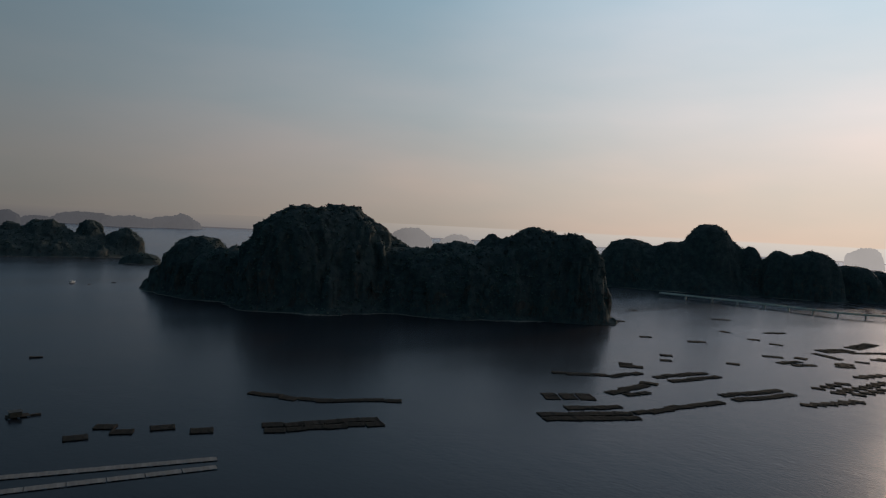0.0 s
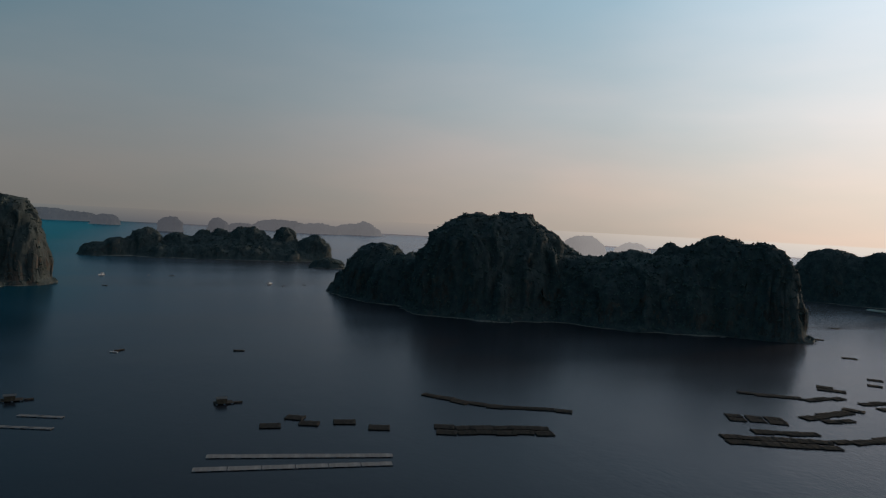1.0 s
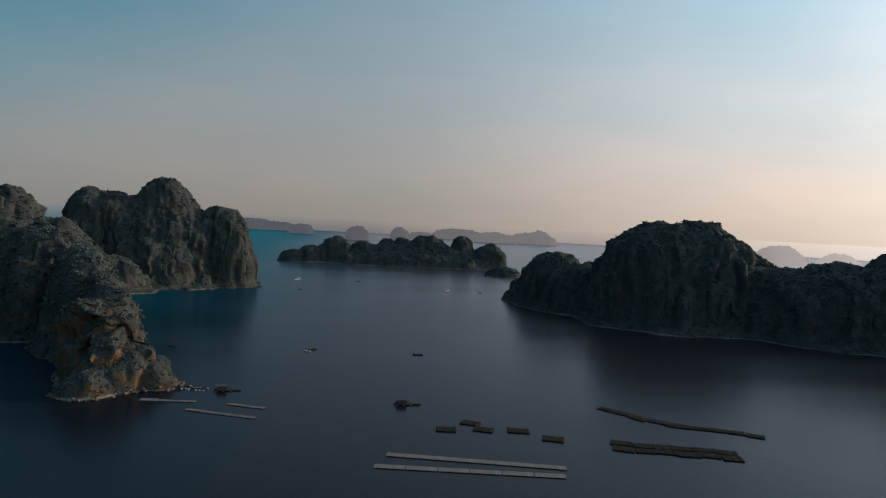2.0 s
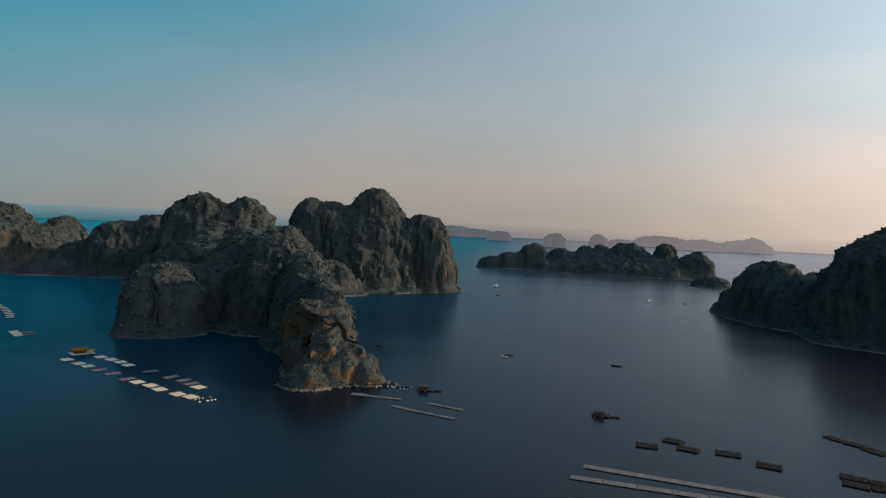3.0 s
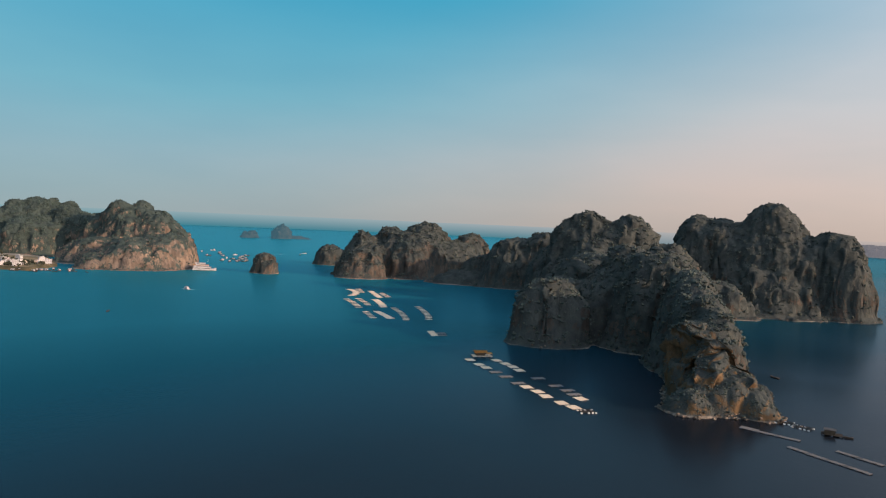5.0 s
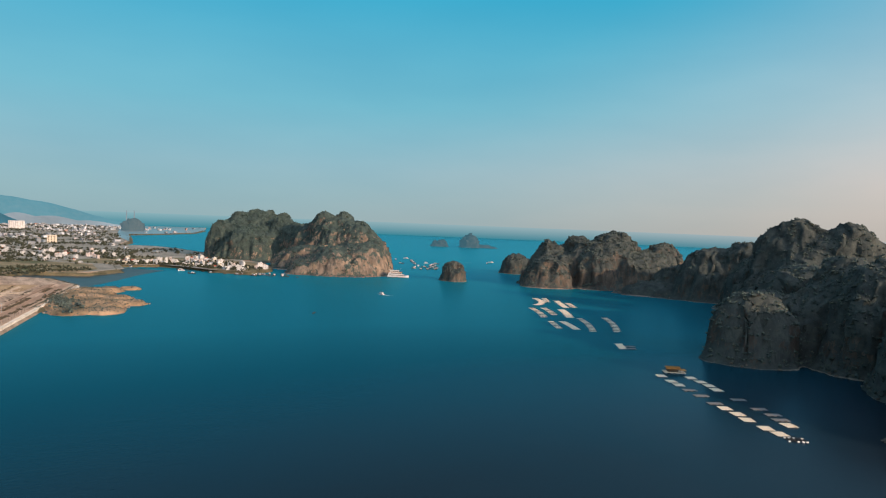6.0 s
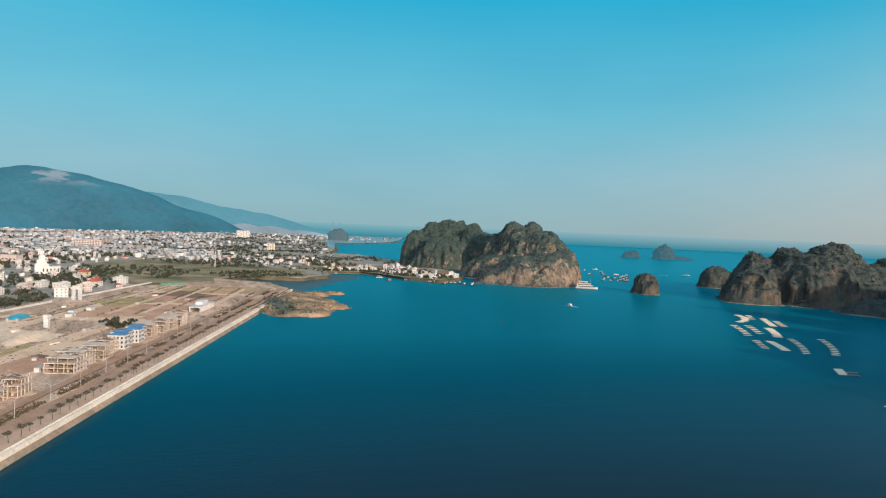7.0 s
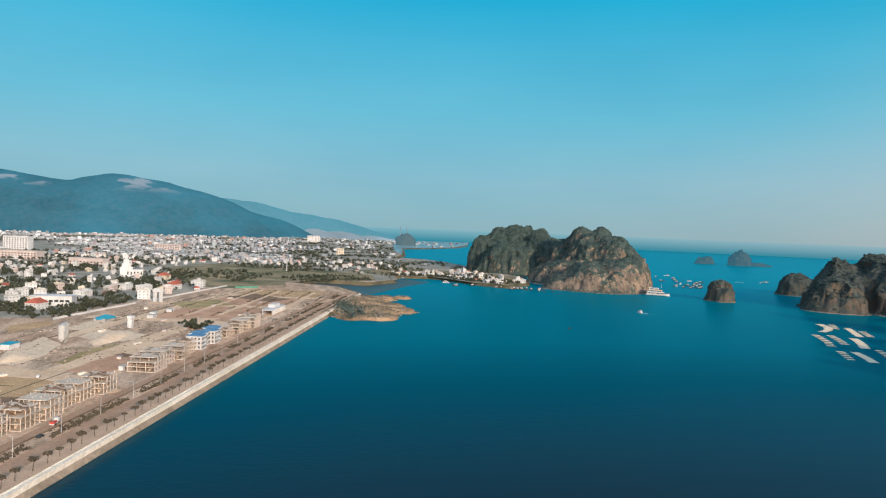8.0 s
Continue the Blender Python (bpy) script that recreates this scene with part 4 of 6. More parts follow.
shore_bank("shore", [(-481, 40), (-621, 83), (-681, 71), (-717, 29), (-755, 54), (-731, 106), (-770, 140), (-839, 149), (-842, 200), (-813, 222), (-760, 238), (-725, 262), (-760, 300), (-860, 330)],
           "muddy overgrown shore of the creek and the spit", 61)
shore_bank("shore", [(-1030, 322), (-1200, 312), (-1275, 292), (-1320, 244), (-1450, 282), (-1700, 330), (-1890, 362), (-1985, 470), (-2150, 600), (-2450, 720)], "dark low shore round the inner bay", 62, 6, 18)


def ground_clutter():
    """Rubble, weeds and spoil heaps over the building land, too many to count."""
    rng = np.random.default_rng(66)
    n = 3600
    along, inland = rng.uniform(0, 465, n), rng.uniform(21, 128, n)
    knot = lattice(np.stack([along, inland, 0 * along], -1) / 22.0, 3)
    ok = (knot > 0.0) & ~((along > 12) & (along < 265) & (inland > 21) & (inland < 42))
    place = np.array([(*(PLAN * Vector(quay(a, i))), GROUND + 0.05) for a, i in zip(along[ok], inland[ok])])
    half = rng.random(len(place)) < 0.7
    tagged(clumps("weeds", place[half], rng.uniform(0.2, 1.2, half.sum()), DRY_LEAF, None, 67, flat=0.25), "dusty weeds and low bushes on the building land", "weeds")
    tagged(clumps("rubble", place[~half], rng.uniform(0.3, 1.2, (~half).sum()), SAND, None, 68, flat=0.25), "pale rubble heaps strewn over the building land", "rubble")
    for a, i, w, d, h in ((150, 46, 10, 2.2, 1.2), (140, 52, 6, 3, 1.6), (228, 60, 12, 2, 1.0), (108, 50, 5, 2.4, 1.4), (290, 50, 8, 3, 1.3), (214, 66, 5, 3, 1.8), (176, 62, 9, 1.8, 1.0), (205, 96, 7, 3, 1.6), (252, 84, 9, 2.5, 1.5),
                          (330, 84, 7, 3, 1.6), (360, 60, 10, 3, 1.4), (300, 118, 6, 3, 1.7), (380, 90, 8, 3, 1.4), (98, 76, 9, 3, 1.2), (60, 64, 7, 2, 1.1)):
        stack = thing("block_stack", *quay(a, i), GROUND, QUAY_TURN + rng.uniform(-20, 20), "stack of pale building blocks on bare ground", "block stack", "block stacks")
        row = box_part("row", ROSE if rng.random() < 0.4 else PALE_CONCRETE, stack, 0, -d / 4, 0, w, d / 2 - 0.1, h)
        twin(row, 0.4, d / 4, 0)
    rows = []
    for i0, i1, a0, a1 in ((24, 26, 270, 450), (36, 44, 285, 455), (52, 60, 290, 455), (66, 76, 280, 460), (84, 92, 270, 460), (98, 104, 240, 455), (112, 118, 230, 440)):
        for _ in range(190):
            f = rng.random()
            rows.append((a0 + (a1 - a0) * f, i0 + (i1 - i0) * f + rng.normal(0, 0.5)))
    place = np.array([(*(PLAN * Vector(quay(a, i))), GROUND + 0.15) for a, i in rows])
    tagged(crowns("weeds", place, rng.uniform(0.3, 1.3, len(place)) * (lattice(place / 30.0, 4) > -0.3), DRY_LEAF, None, 69, 3), "dry shrubs in lines between the empty plots", "weeds")
    for i0, i1, a0, a1 in ((30, 33, 275, 452), (62, 65, 285, 458), (80, 82, 278, 460)):
        corners = [quay(a0, i0), quay(a1, i1 + 5), quay(a1, i1 + 8), quay(a0, i0 + 3)]
        rough_patch("dirt_track", corners, 14 + i0 // 30, TRACK, "pale worn track between the empty plots", "track", i0)
    # drains and spoil banks in straight dark lines
    for a0, a1, i0, i1 in ((60, 140, 57.4, 58.0), (85.2, 86, 62, 118), (270, 330, 69, 69.6), (180, 330, 109, 109.7), (398, 398.8, 26, 110)):
        strip("drain", a0, a1, i0, i1, GROUND + 0.13, SHORE, "dark muddy drain across the building land", "drain")


ground_clutter()


# ---- trees along the promenade ----
def leaf_ball(bm, x, y, z, r, rng, count=26):
    """A loose crown of small leaf clusters."""
    for _ in range(count):
        t, u = rng.uniform(0, 6.283), rng.uniform(-1, 1)
        q = r * rng.uniform(0.45, 1.0)
        c = Vector((x + q * math.sqrt(1 - u * u) * math.cos(t), y + q * math.sqrt(1 - u * u) * math.sin(t), z + 0.40 * q * u))
        m = Matrix.Translation(c) @ Euler((rng.uniform(0, 3), rng.uniform(0, 3), 0)).to_matrix().to_4x4() @ Matrix.Diagonal((r * 0.30, r * 0.26, r * 0.16, 1))
        bmesh.ops.create_icosphere(bm, subdivisions=1, radius=1.0, matrix=m)


def small_tree(seed, height, crown):
    rng = random.Random(seed)
    tree = thing("tree", 0, 0, 0, 0, "young broad-crowned tree with dusty dark leaves on the promenade", "tree", "promenade trees")
    bm = bmesh.new()
    top = Vector((rng.uniform(-0.2, 0.2), rng.uniform(-0.2, 0.2), height * 0.68))
    tube(bm, (0, 0, -0.1), top, 0.16, 0.09)
    for k in range(5):
        a = 6.283 * k / 5 + rng.uniform(-0.3, 0.3)
        tube(bm, top, top + Vector((math.cos(a) * crown * 0.7, math.sin(a) * crown * 0.7, height * 0.22)), 0.07, 0.03, 5)
    part("trunk", bm, BARK, tree)
    bm = bmesh.new()
    leaf_ball(bm, top.x, top.y, height * 0.90, crown, rng)
    part("crown", bm, DRY_LEAF, tree)
    return tree


def promenade_trees():
    kinds = [small_tree(1, 5.2, 2.1), small_tree(2, 4.6, 1.8), small_tree(3, 3.8, 1.4)]
    rng = random.Random(4)
    spots = [(-8 + 5.45 * k + rng.uniform(-0.8, 0.8), 4.1 + rng.uniform(-0.3, 0.3)) for k in range(78)]
    used = set()
    for n, (s, i) in enumerate(spots):
        x, y = quay(s, i)
        k = rng.randrange(3)
        m = spot(x, y, GROUND + 0.06, rng.uniform(0, 360))
        if k not in used:
            used.add(k)
            kinds[k].matrix_world = m
        else:
            copy_thing(kinds[k], m)
    rng2 = np.random.default_rng(9)
    along = rng2.uniform(-50, 450, 3000)
    inland = np.where(rng2.random(3000) < 0.6, rng2.normal(15.6, 0.5, 3000), rng2.uniform(14.4, 18.6, 3000))
    thick = lattice(np.stack([along, inland, 0 * along], -1) / 9.0, 5) > -0.25  # the hedge has gaps
    places = np.array([(*(PLAN * Vector(quay(a, i))), GROUND + 0.25) for a, i in zip(along[thick], inland[thick])])
    bush = crowns("shrubs", places, rng2.uniform(0.4, 1.25, len(places)), DRY_LEAF, None, 3, 4)
    tagged(bush, "low dusty shrubs in the planted strip", "shrubs")


promenade_trees()


def lamp_post():
    post = thing("street_lamp", 0, 0, 0, 0, "tall grey steel street lamp beside the quay road", "street lamp", "quay lamps")
    bm = bmesh.new()
    tube(bm, (0, 0, 0), (0, 0, 8.5), 0.14, 0.08)
    part("pole", bm, STEEL, post)
    bm = bmesh.new()
    tube(bm, (0, 0, 8.4), (0, 1.5, 8.8), 0.06, 0.05)
    part("arm", bm, STEEL, post)
    box_part("lamp_head", STEEL, post, 0, 1.6, 8.72, 0.3, 0.8, 0.14)
    return post


first_lamp = lamp_post()
first_lamp.matrix_world = spot(*quay(-4, 14.5), GROUND + 0.18, QUAY_TURN)
for k in range(1, 16):
    copy_thing(first_lamp, spot(*quay(-4 + 20.5 * k, 14.5), GROUND + 0.18, QUAY_TURN))


# ---- unfinished villas ----
def villa_frame(name, label, storeys, wide, deep, walls, material, formwork=0):
    """A concrete frame: a slab for each storey on columns, some bays already walled."""
    villa = thing(name, 0, 0, 0, 0, label, "villa", "villas under construction")
    h = 3.0
    slab = box_part("slab", material, villa, 0, 0, 0.0, wide + 0.8, deep + 0.8, 0.35)
    for k in range(1, storeys + 1):
        top = twin(slab, (0.8 if k == storeys else 0), (0.5 if k % 2 else -0.3), k * h)
        if k == storeys:
            top.scale = (0.86, 0.9, 1)
    column = None
    xs = [(-0.5 + i / 4) * (wide - 0.4) for i in range(5)]
    ys = [(-0.5 + i / 3) * (deep - 0.4) for i in range(4)]
    for k in range(storeys):
        for x in xs:
            for y in ys:
                if k == storeys - 1 and x < -wide * 0.4:
                    continue
                if column is None:
                    column = box_part("column", material, villa, x, y, 0.35, 0.38, 0.38, h - 0.35)
                else:
                    twin(column, x, y, k * h + 0.35)
    stubs = random.Random(int(wide * 10 + deep))
    for x in xs[1:]:
        for y in ys:
            if stubs.random() < 0.6:
                twin(column, x * 0.82 + 0.8, y * 0.85, storeys * h + 0.35).scale = (0.6, 0.6, stubs.uniform(0.25, 0.5))
    if formwork:  # loose shuttering boards and props left on the top slab
        bm = bmesh.new()
        for _ in range(formwork):
            m = Matrix.Translation((stubs.uniform(-0.4, 0.4) * wide, stubs.uniform(-0.42, 0.42) * deep, (storeys - (stubs.random() < 0.45)) * h + 0.5 + stubs.uniform(0, 0.5)))
            m = m @ Euler((stubs.uniform(-0.3, 0.3), stubs.uniform(-0.3, 0.3), stubs.uniform(0, 3.1))).to_matrix().to_4x4() @ Matrix.Diagonal((stubs.uniform(2, 5), stubs.uniform(0.3, 1.6), 0.12, 1))
            bmesh.ops.create_cube(bm, size=1.0, matrix=m)
        tagged(part("formwork", bm, DARK_EARTH, villa, "dark loose shuttering boards"), kind="stuff")
    if walls:
        for k in range(storeys - 1):
            for side in (-1, 1):
                bm = bmesh.new()
                for i in range(4):
                    x = (xs[i] + xs[i + 1]) / 2
                    w = xs[1] - xs[0] - 0.4
                    box(bm, x, side * (deep / 2 - 0.25), 0, w, 0.18, 0.9)
                    box(bm, x - w * 0.36, side * (deep / 2 - 0.25), 0.9, w * 0.28, 0.18, 1.5)
                    box(bm, x + w * 0.36, side * (deep / 2 - 0.25), 0.9, w * 0.28, 0.18, 1.5)
                    box(bm, x, side * (deep / 2 - 0.25), 2.4, w, 0.18, 0.24)
                infill = part("wall_infill", bm, ROSE if walls == 2 else material, villa)
                infill.matrix_local = pose(0, 0, k * h + 0.36)
    bm = bmesh.new()
    for k in range(12):
        box(bm, -wide * 0.28 + k * 0.3, 0, k * 0.28, 0.3, 1.2, 0.3)
    stairs = part("stair_flight", bm, material, villa)
    stairs.matrix_local = pose(0, -deep * 0.2, 0.36)
    return villa


def white_villa():
    villa = thing("villa", 0, 0, 0, 0, "finished white villa with a blue hipped roof", "villa", "white villas", grow=1.25)
    body = box_part("wall", WHITE, villa, 0, 0, 0, 10.5, 12, 9.8)
    bm = bmesh.new()
    box(bm, 0, 0, 9.8, 11.4, 12.9, 0.35)
    part("cornice", bm, WHITE, villa)
    bm = bmesh.new()
    v = [bm.verts.new(c) for c in ((-5.7, -6.4, 10.15), (5.7, -6.4, 10.15), (5.7, 6.4, 10.15), (-5.7, 6.4, 10.15), (-2.6, -3.0, 11.5), (2.6, -3.0, 11.5), (2.6, 3.0, 11.5), (-2.6, 3.0, 11.5))]
    for f in ((0, 1, 5, 4), (1, 2, 6, 5), (2, 3, 7, 6), (3, 0, 4, 7), (4, 5, 6, 7), (3, 2, 1, 0)):
        bm.faces.new([v[i] for i in f])
    part("roof", bm, BLUE_ROOF, villa)
    pane = None
    for k in range(3):
        for i in range(4):
            x = -3.9 + i * 2.6
            for side in (-1, 1):
                if pane is None:
                    pane = box_part("window", GLASS_DARK, body, x, side * 6.0, 1.0, 1.2, 0.12, 1.7)
                else:
                    twin(pane, x, side * 6.0, 1.0 + k * 3.2)
            twin(pane, -5.25, -4.2 + i * 2.8, 1.0 + k * 3.2, math.pi / 2)
            twin(pane, 5.25, -4.2 + i * 2.8, 1.0 + k * 3.2, math.pi / 2)
    bm = bmesh.new()
    for k in (1, 2):
        box(bm, 0, 6.7, k * 3.2, 5.0, 1.4, 0.2)
        box(bm, 0, 7.35, k * 3.2 + 0.2, 5.0, 0.1, 0.9)
    part("balcony", bm, WHITE, villa)
    return villa


def villa_row():
    bare = villa_frame("unfinished_villa", "unfinished grey concrete villa frame with open storeys", 3, 14.0, 16, 0, CONCRETE)
    low = villa_frame("unfinished_villa", "unfinished concrete villa frame under dark shuttering boards", 3, 14.0, 15, 0, CONCRETE, 46)
    walled = villa_frame("unfinished_villa", "unfinished villa with pinkish brick walls and empty windows", 3, 17.0, 18, 2, CONCRETE, 8)
    white = white_villa()
    plan = [(bare, (19.0, 30.0, 52.5, 74.0, 148.0, 208.0, 232.0)), (low, (41.5, 63.5, 85.0, 160.0, 220.0, 257.0)), (walled, (122.0, 134.5, 245.0)),
            (white, (171.0, 179.5, 188.0, 196.5))]
    for proto, places in plan:
        for n, s in enumerate(places):
            m = spot(*quay(s, 31.0 + (2.2 if n % 2 else 0)), GROUND, QUAY_TURN) @ Matrix.Scale(1.0, 4)
            if n == 0:
                proto.matrix_world = m
            else:
                copy_thing(proto, m)


villa_row()


# ---- things on the building land ----
def excavator():
    e = thing("crane_truck", *quay(45, 21.5), GROUND, QUAY_TURN + 12, "small white and red crane truck beside the villas", "truck")
    box_part("chassis", STEEL, e, 0, 0, 0.6, 6.5, 2.2, 0.5)
    box_part("cab", WHITE, e, 2.4, 0, 1.1, 1.8, 2.2, 1.7)
    box_part("body", MACHINE_RED, e, -1.2, 0, 1.1, 3.6, 2.1, 0.9)
    bm = bmesh.new()
    tube(bm, (-1.5, 0, 2.0), (-6.5, -1.5, 8.5), 0.28, 0.16)
    part("boom", bm, STEEL, e)
    w = None
    for x in (-2.4, -1.2, 2.3):
        for y in (-1.05, 1.05):
            if w is None:
                bm = bmesh.new()
                tube(bm, (0, -0.18, 0), (0, 0.18, 0), 0.55, 0.55, 12)
                w = part("wheel", bm, GLASS_DARK, e)
                w.matrix_local = pose(x, y, 0.55)
            else:
                twin(w, x, y, 0.55)


excavator()


def car(x, y, turn, material, label):
    c = thing("car", x, y, GROUND + 0.06, turn, label, "car")
    bm = bmesh.new()
    prof = [(-2.1, 0.35), (2.1, 0.35), (2.1, 0.8), (1.2, 0.95), (0.6, 1.45), (-1.2, 1.45), (-1.9, 0.95), (-2.1, 0.85)]
    a = [bm.verts.new((px, -0.85, pz)) for px, pz in prof]
    b = [bm.verts.new((px, 0.85, pz)) for px, pz in prof]
    bm.faces.new(a), bm.faces.new(b[::-1])
    for i in range(len(prof)):
        bm.faces.new((a[i - 1], b[i - 1], b[i], a[i]))
    bmesh.ops.recalc_face_normals(bm, faces=bm.faces)
    part("body", bm, material, c)
    bm = bmesh.new()
    tube(bm, (0, -0.1, 0), (0, 0.1, 0), 0.33, 0.33, 10)
    w = part("wheel", bm, GLASS_DARK, c)
    w.matrix_local = pose(-1.3, -0.82, 0.33)
    for px, py in ((-1.3, 0.82), (1.3, -0.82), (1.3, 0.82)):
        twin(w, px, py, 0.33)
    return c


car(*quay(33, 18), QUAY_TURN, GLASS_DARK, "dark saloon car on the service road")
car(*quay(100, 62), QUAY_TURN + 20, WHITE, "white pickup on the dirt track")


def batching_plant():
    p = thing("silo_block", *quay(171, 96), GROUND, QUAY_TURN + 20, "row of pale grey cement silos on steel legs", "silo", grow=1.15)
    for x in (-4.8, 0.0, 4.8):
        bm = bmesh.new()
        tube(bm, (x, 0, 3.0), (x, 0, 12.0), 2.2, 2.2, 16)
        tube(bm, (x, 0, 0.8), (x, 0, 3.0), 0.6, 2.2, 16)
        tube(bm, (x, 0, 12.0), (x, 0, 12.8), 2.2, 0.5, 16)
        part("silo", bm, TIN, p)
    box_part("walkway", STEEL, p, 0, 0, 12.8, 12.0, 1.2, 0.15)
    bm = bmesh.new()
    tube(bm, (0, 0, 0), (0, 0, 4.0), 0.16, 0.16)
    leg = part("leg", bm, STEEL, p)
    leg.matrix_local = pose(-4.6, -1.6, 0)
    for x in (-4.6, -0.6, 0.6, 4.6):
        for y in (-1.6, 1.6):
            if (x, y) != (-4.6, -1.6):
                twin(leg, x, y, 0)
    bm = bmesh.new()
    tube(bm, (6, 0, 6), (22, 6, 0.4), 0.5, 0.5, 4)
    part("conveyor", bm, GREY, p)
    t = thing("water_tower", *quay(222, 89), GROUND, QUAY_TURN, "pale square concrete water tower", "tower", grow=0.95)
    box_part("shaft", WHITE, t, 0, 0, 0, 4.0, 4.0, 9.0)
    box_part("tank", WHITE, t, 0, 0, 9.0, 5.0, 5.0, 2.2)
    g = thing("gravel_heap", *quay(190, 82), GROUND, QUAY_TURN + 8, "long heap of pale crushed stone", "gravel heap", grow=1.5)
    heap("mound", SAND, g, 26, 8, 3.0, 5)
    g = thing("gravel_heap", *quay(130, 92), GROUND, QUAY_TURN, "low heap of pale sand", "gravel heap", grow=1.5)
    heap("mound", SAND, g, 12, 7, 2.0, 6)
    g = thing("gravel_heap", *quay(115, 106), GROUND, QUAY_TURN + 30, "spread heaps of pale rubble", "gravel heap", grow=1.5)
    heap("mound", SAND, g, 18, 8, 1.6, 7)
    c = thing("shed", *quay(241, 114), GROUND, QUAY_TURN, "low shed under a bright blue sheet", "shed", grow=1.5)
    box_part("wall", GREY, c, 0, 0, 0, 13, 7, 2.2)
    heap("roof", TEAL_SHEET, c, 8.5, 5.0, 2.0, 8).matrix_local = pose(0, 0, 2.2)
    c = thing("shed", *quay(150, 108), GROUND, QUAY_TURN, "small hut with a teal sheet roof", "shed", grow=1.5)
    box_part("wall", WHITE, c, 0, 0, 0, 8, 5, 2.6)
    box_part("roof", TEAL_SHEET, c, 0, 0, 2.6, 8.8, 5.8, 0.25)
    for s, n, w, d, h in ((262, 96, 9, 6, 3), (275, 101, 7, 5, 3), (292, 98, 8, 5, 3), (120, 40, 6, 3, 2.6)):
        c = thing("site_hut", *quay(s, n), GROUND, QUAY_TURN, "white site hut with a flat roof", "hut", "site huts", grow=1.0)
        box_part("wall", WHITE, c, 0, 0, 0, w, d, h)
        box_part("roof", TIN, c, 0, 0, h, w + 0.6, d + 0.6, 0.2)
        box_part("door", GLASS_DARK, c, 0, -d / 2, 0.05, 1.0, 0.12, 2.0)
    c = thing("pavilion", *quay(312, 35), GROUND, QUAY_TURN, "long low white pavilion with arcades", "pavilion", grow=1.5)
    box_part("roof", WHITE, c, 0, 0, 3.2, 34, 8, 0.5)
    box_part("upper_storey", WHITE, c, 3, 1, 3.7, 13, 5, 2.2)
    box_part("back_wall", WHITE, c, 0, 3.4, 0, 33, 0.4, 3.2)
    post = box_part("column", WHITE, c, -16, -3.5, 0, 0.6, 0.6, 3.2)
    for k in range(1, 12):
        twin(post, -16 + k * 2.9, -3.5, 0)
    # the gate and the long boundary wall
    c = thing("gate_arch", *quay(338, 128), GROUND, 62, "tall pale stone gate arch on paired columns", "gate", grow=1.05)
    col = box_part("column", WHITE, c, -4.6, -0.8, 0, 0.9, 0.9, 11.5)
    for x in (-2.8, 2.8, 4.6):
        twin(col, x, -0.8, 0)
    for x in (-4.6, -2.8, 2.8, 4.6):
        twin(col, x, 1.2, 0)
    box_part("lintel", WHITE, c, 0, 0.2, 11.5, 12.0, 3.6, 1.8)
    box_part("cornice", WHITE, c, 0, 0.2, 13.3, 13.4, 4.6, 0.6)
    box_part("attic", WHITE, c, 0, 0.2, 13.9, 8.5, 2.8, 1.5)
    w = thing("boundary_wall", 0, 0, 0, 0, "long pale boundary wall behind the building land", "wall")
    a, b = PLAN * Vector((-440, -118)), PLAN * Vector((-665, -34))
    count = 36
    pole = None
    for k in range(count):
        p = a.lerp(b, (k + 0.5) / count)
        if (p - PLAN * Vector((-533, -84))).length < 15:
            continue
        ang = math.atan2(b.y - a.y, b.x - a.x)
        if pole is None:
            pole = box_part("panel", WHITE, w, p.x, p.y, GROUND, (b - a).length / count - 0.05, 0.3, 2.0, ang)
        else:
            twin(pole, p.x, p.y, GROUND, ang)


batching_plant()


# ---- the town ----
PANE = weathered("dusty house windows", (0.20, 0.20, 0.20), (0.09, 0.095, 0.10), 0.4, 2.0, rough=0.35)


def grove(name, places, sizes, seed, label, flat=1.0):
    """Trees far off: each a ragged crown of leaf tufts down to the ground."""
    return tagged(crowns(name, places, sizes, LEAF, None, seed, 5, tall=flat), label, "trees")


def inside(x, y, outline):
    """Which points lie inside an outline."""
    hit = np.zeros(len(x), bool)
    for (ax, ay), (bx, by) in zip(outline, outline[1:] + outline[:1]):
        cross = (ay > y) != (by > y)
        with np.errstate(divide="ignore", invalid="ignore"):
            hit ^= cross & (x < (bx - ax) * (y - ay) / (by - ay) + ax)
    return hit


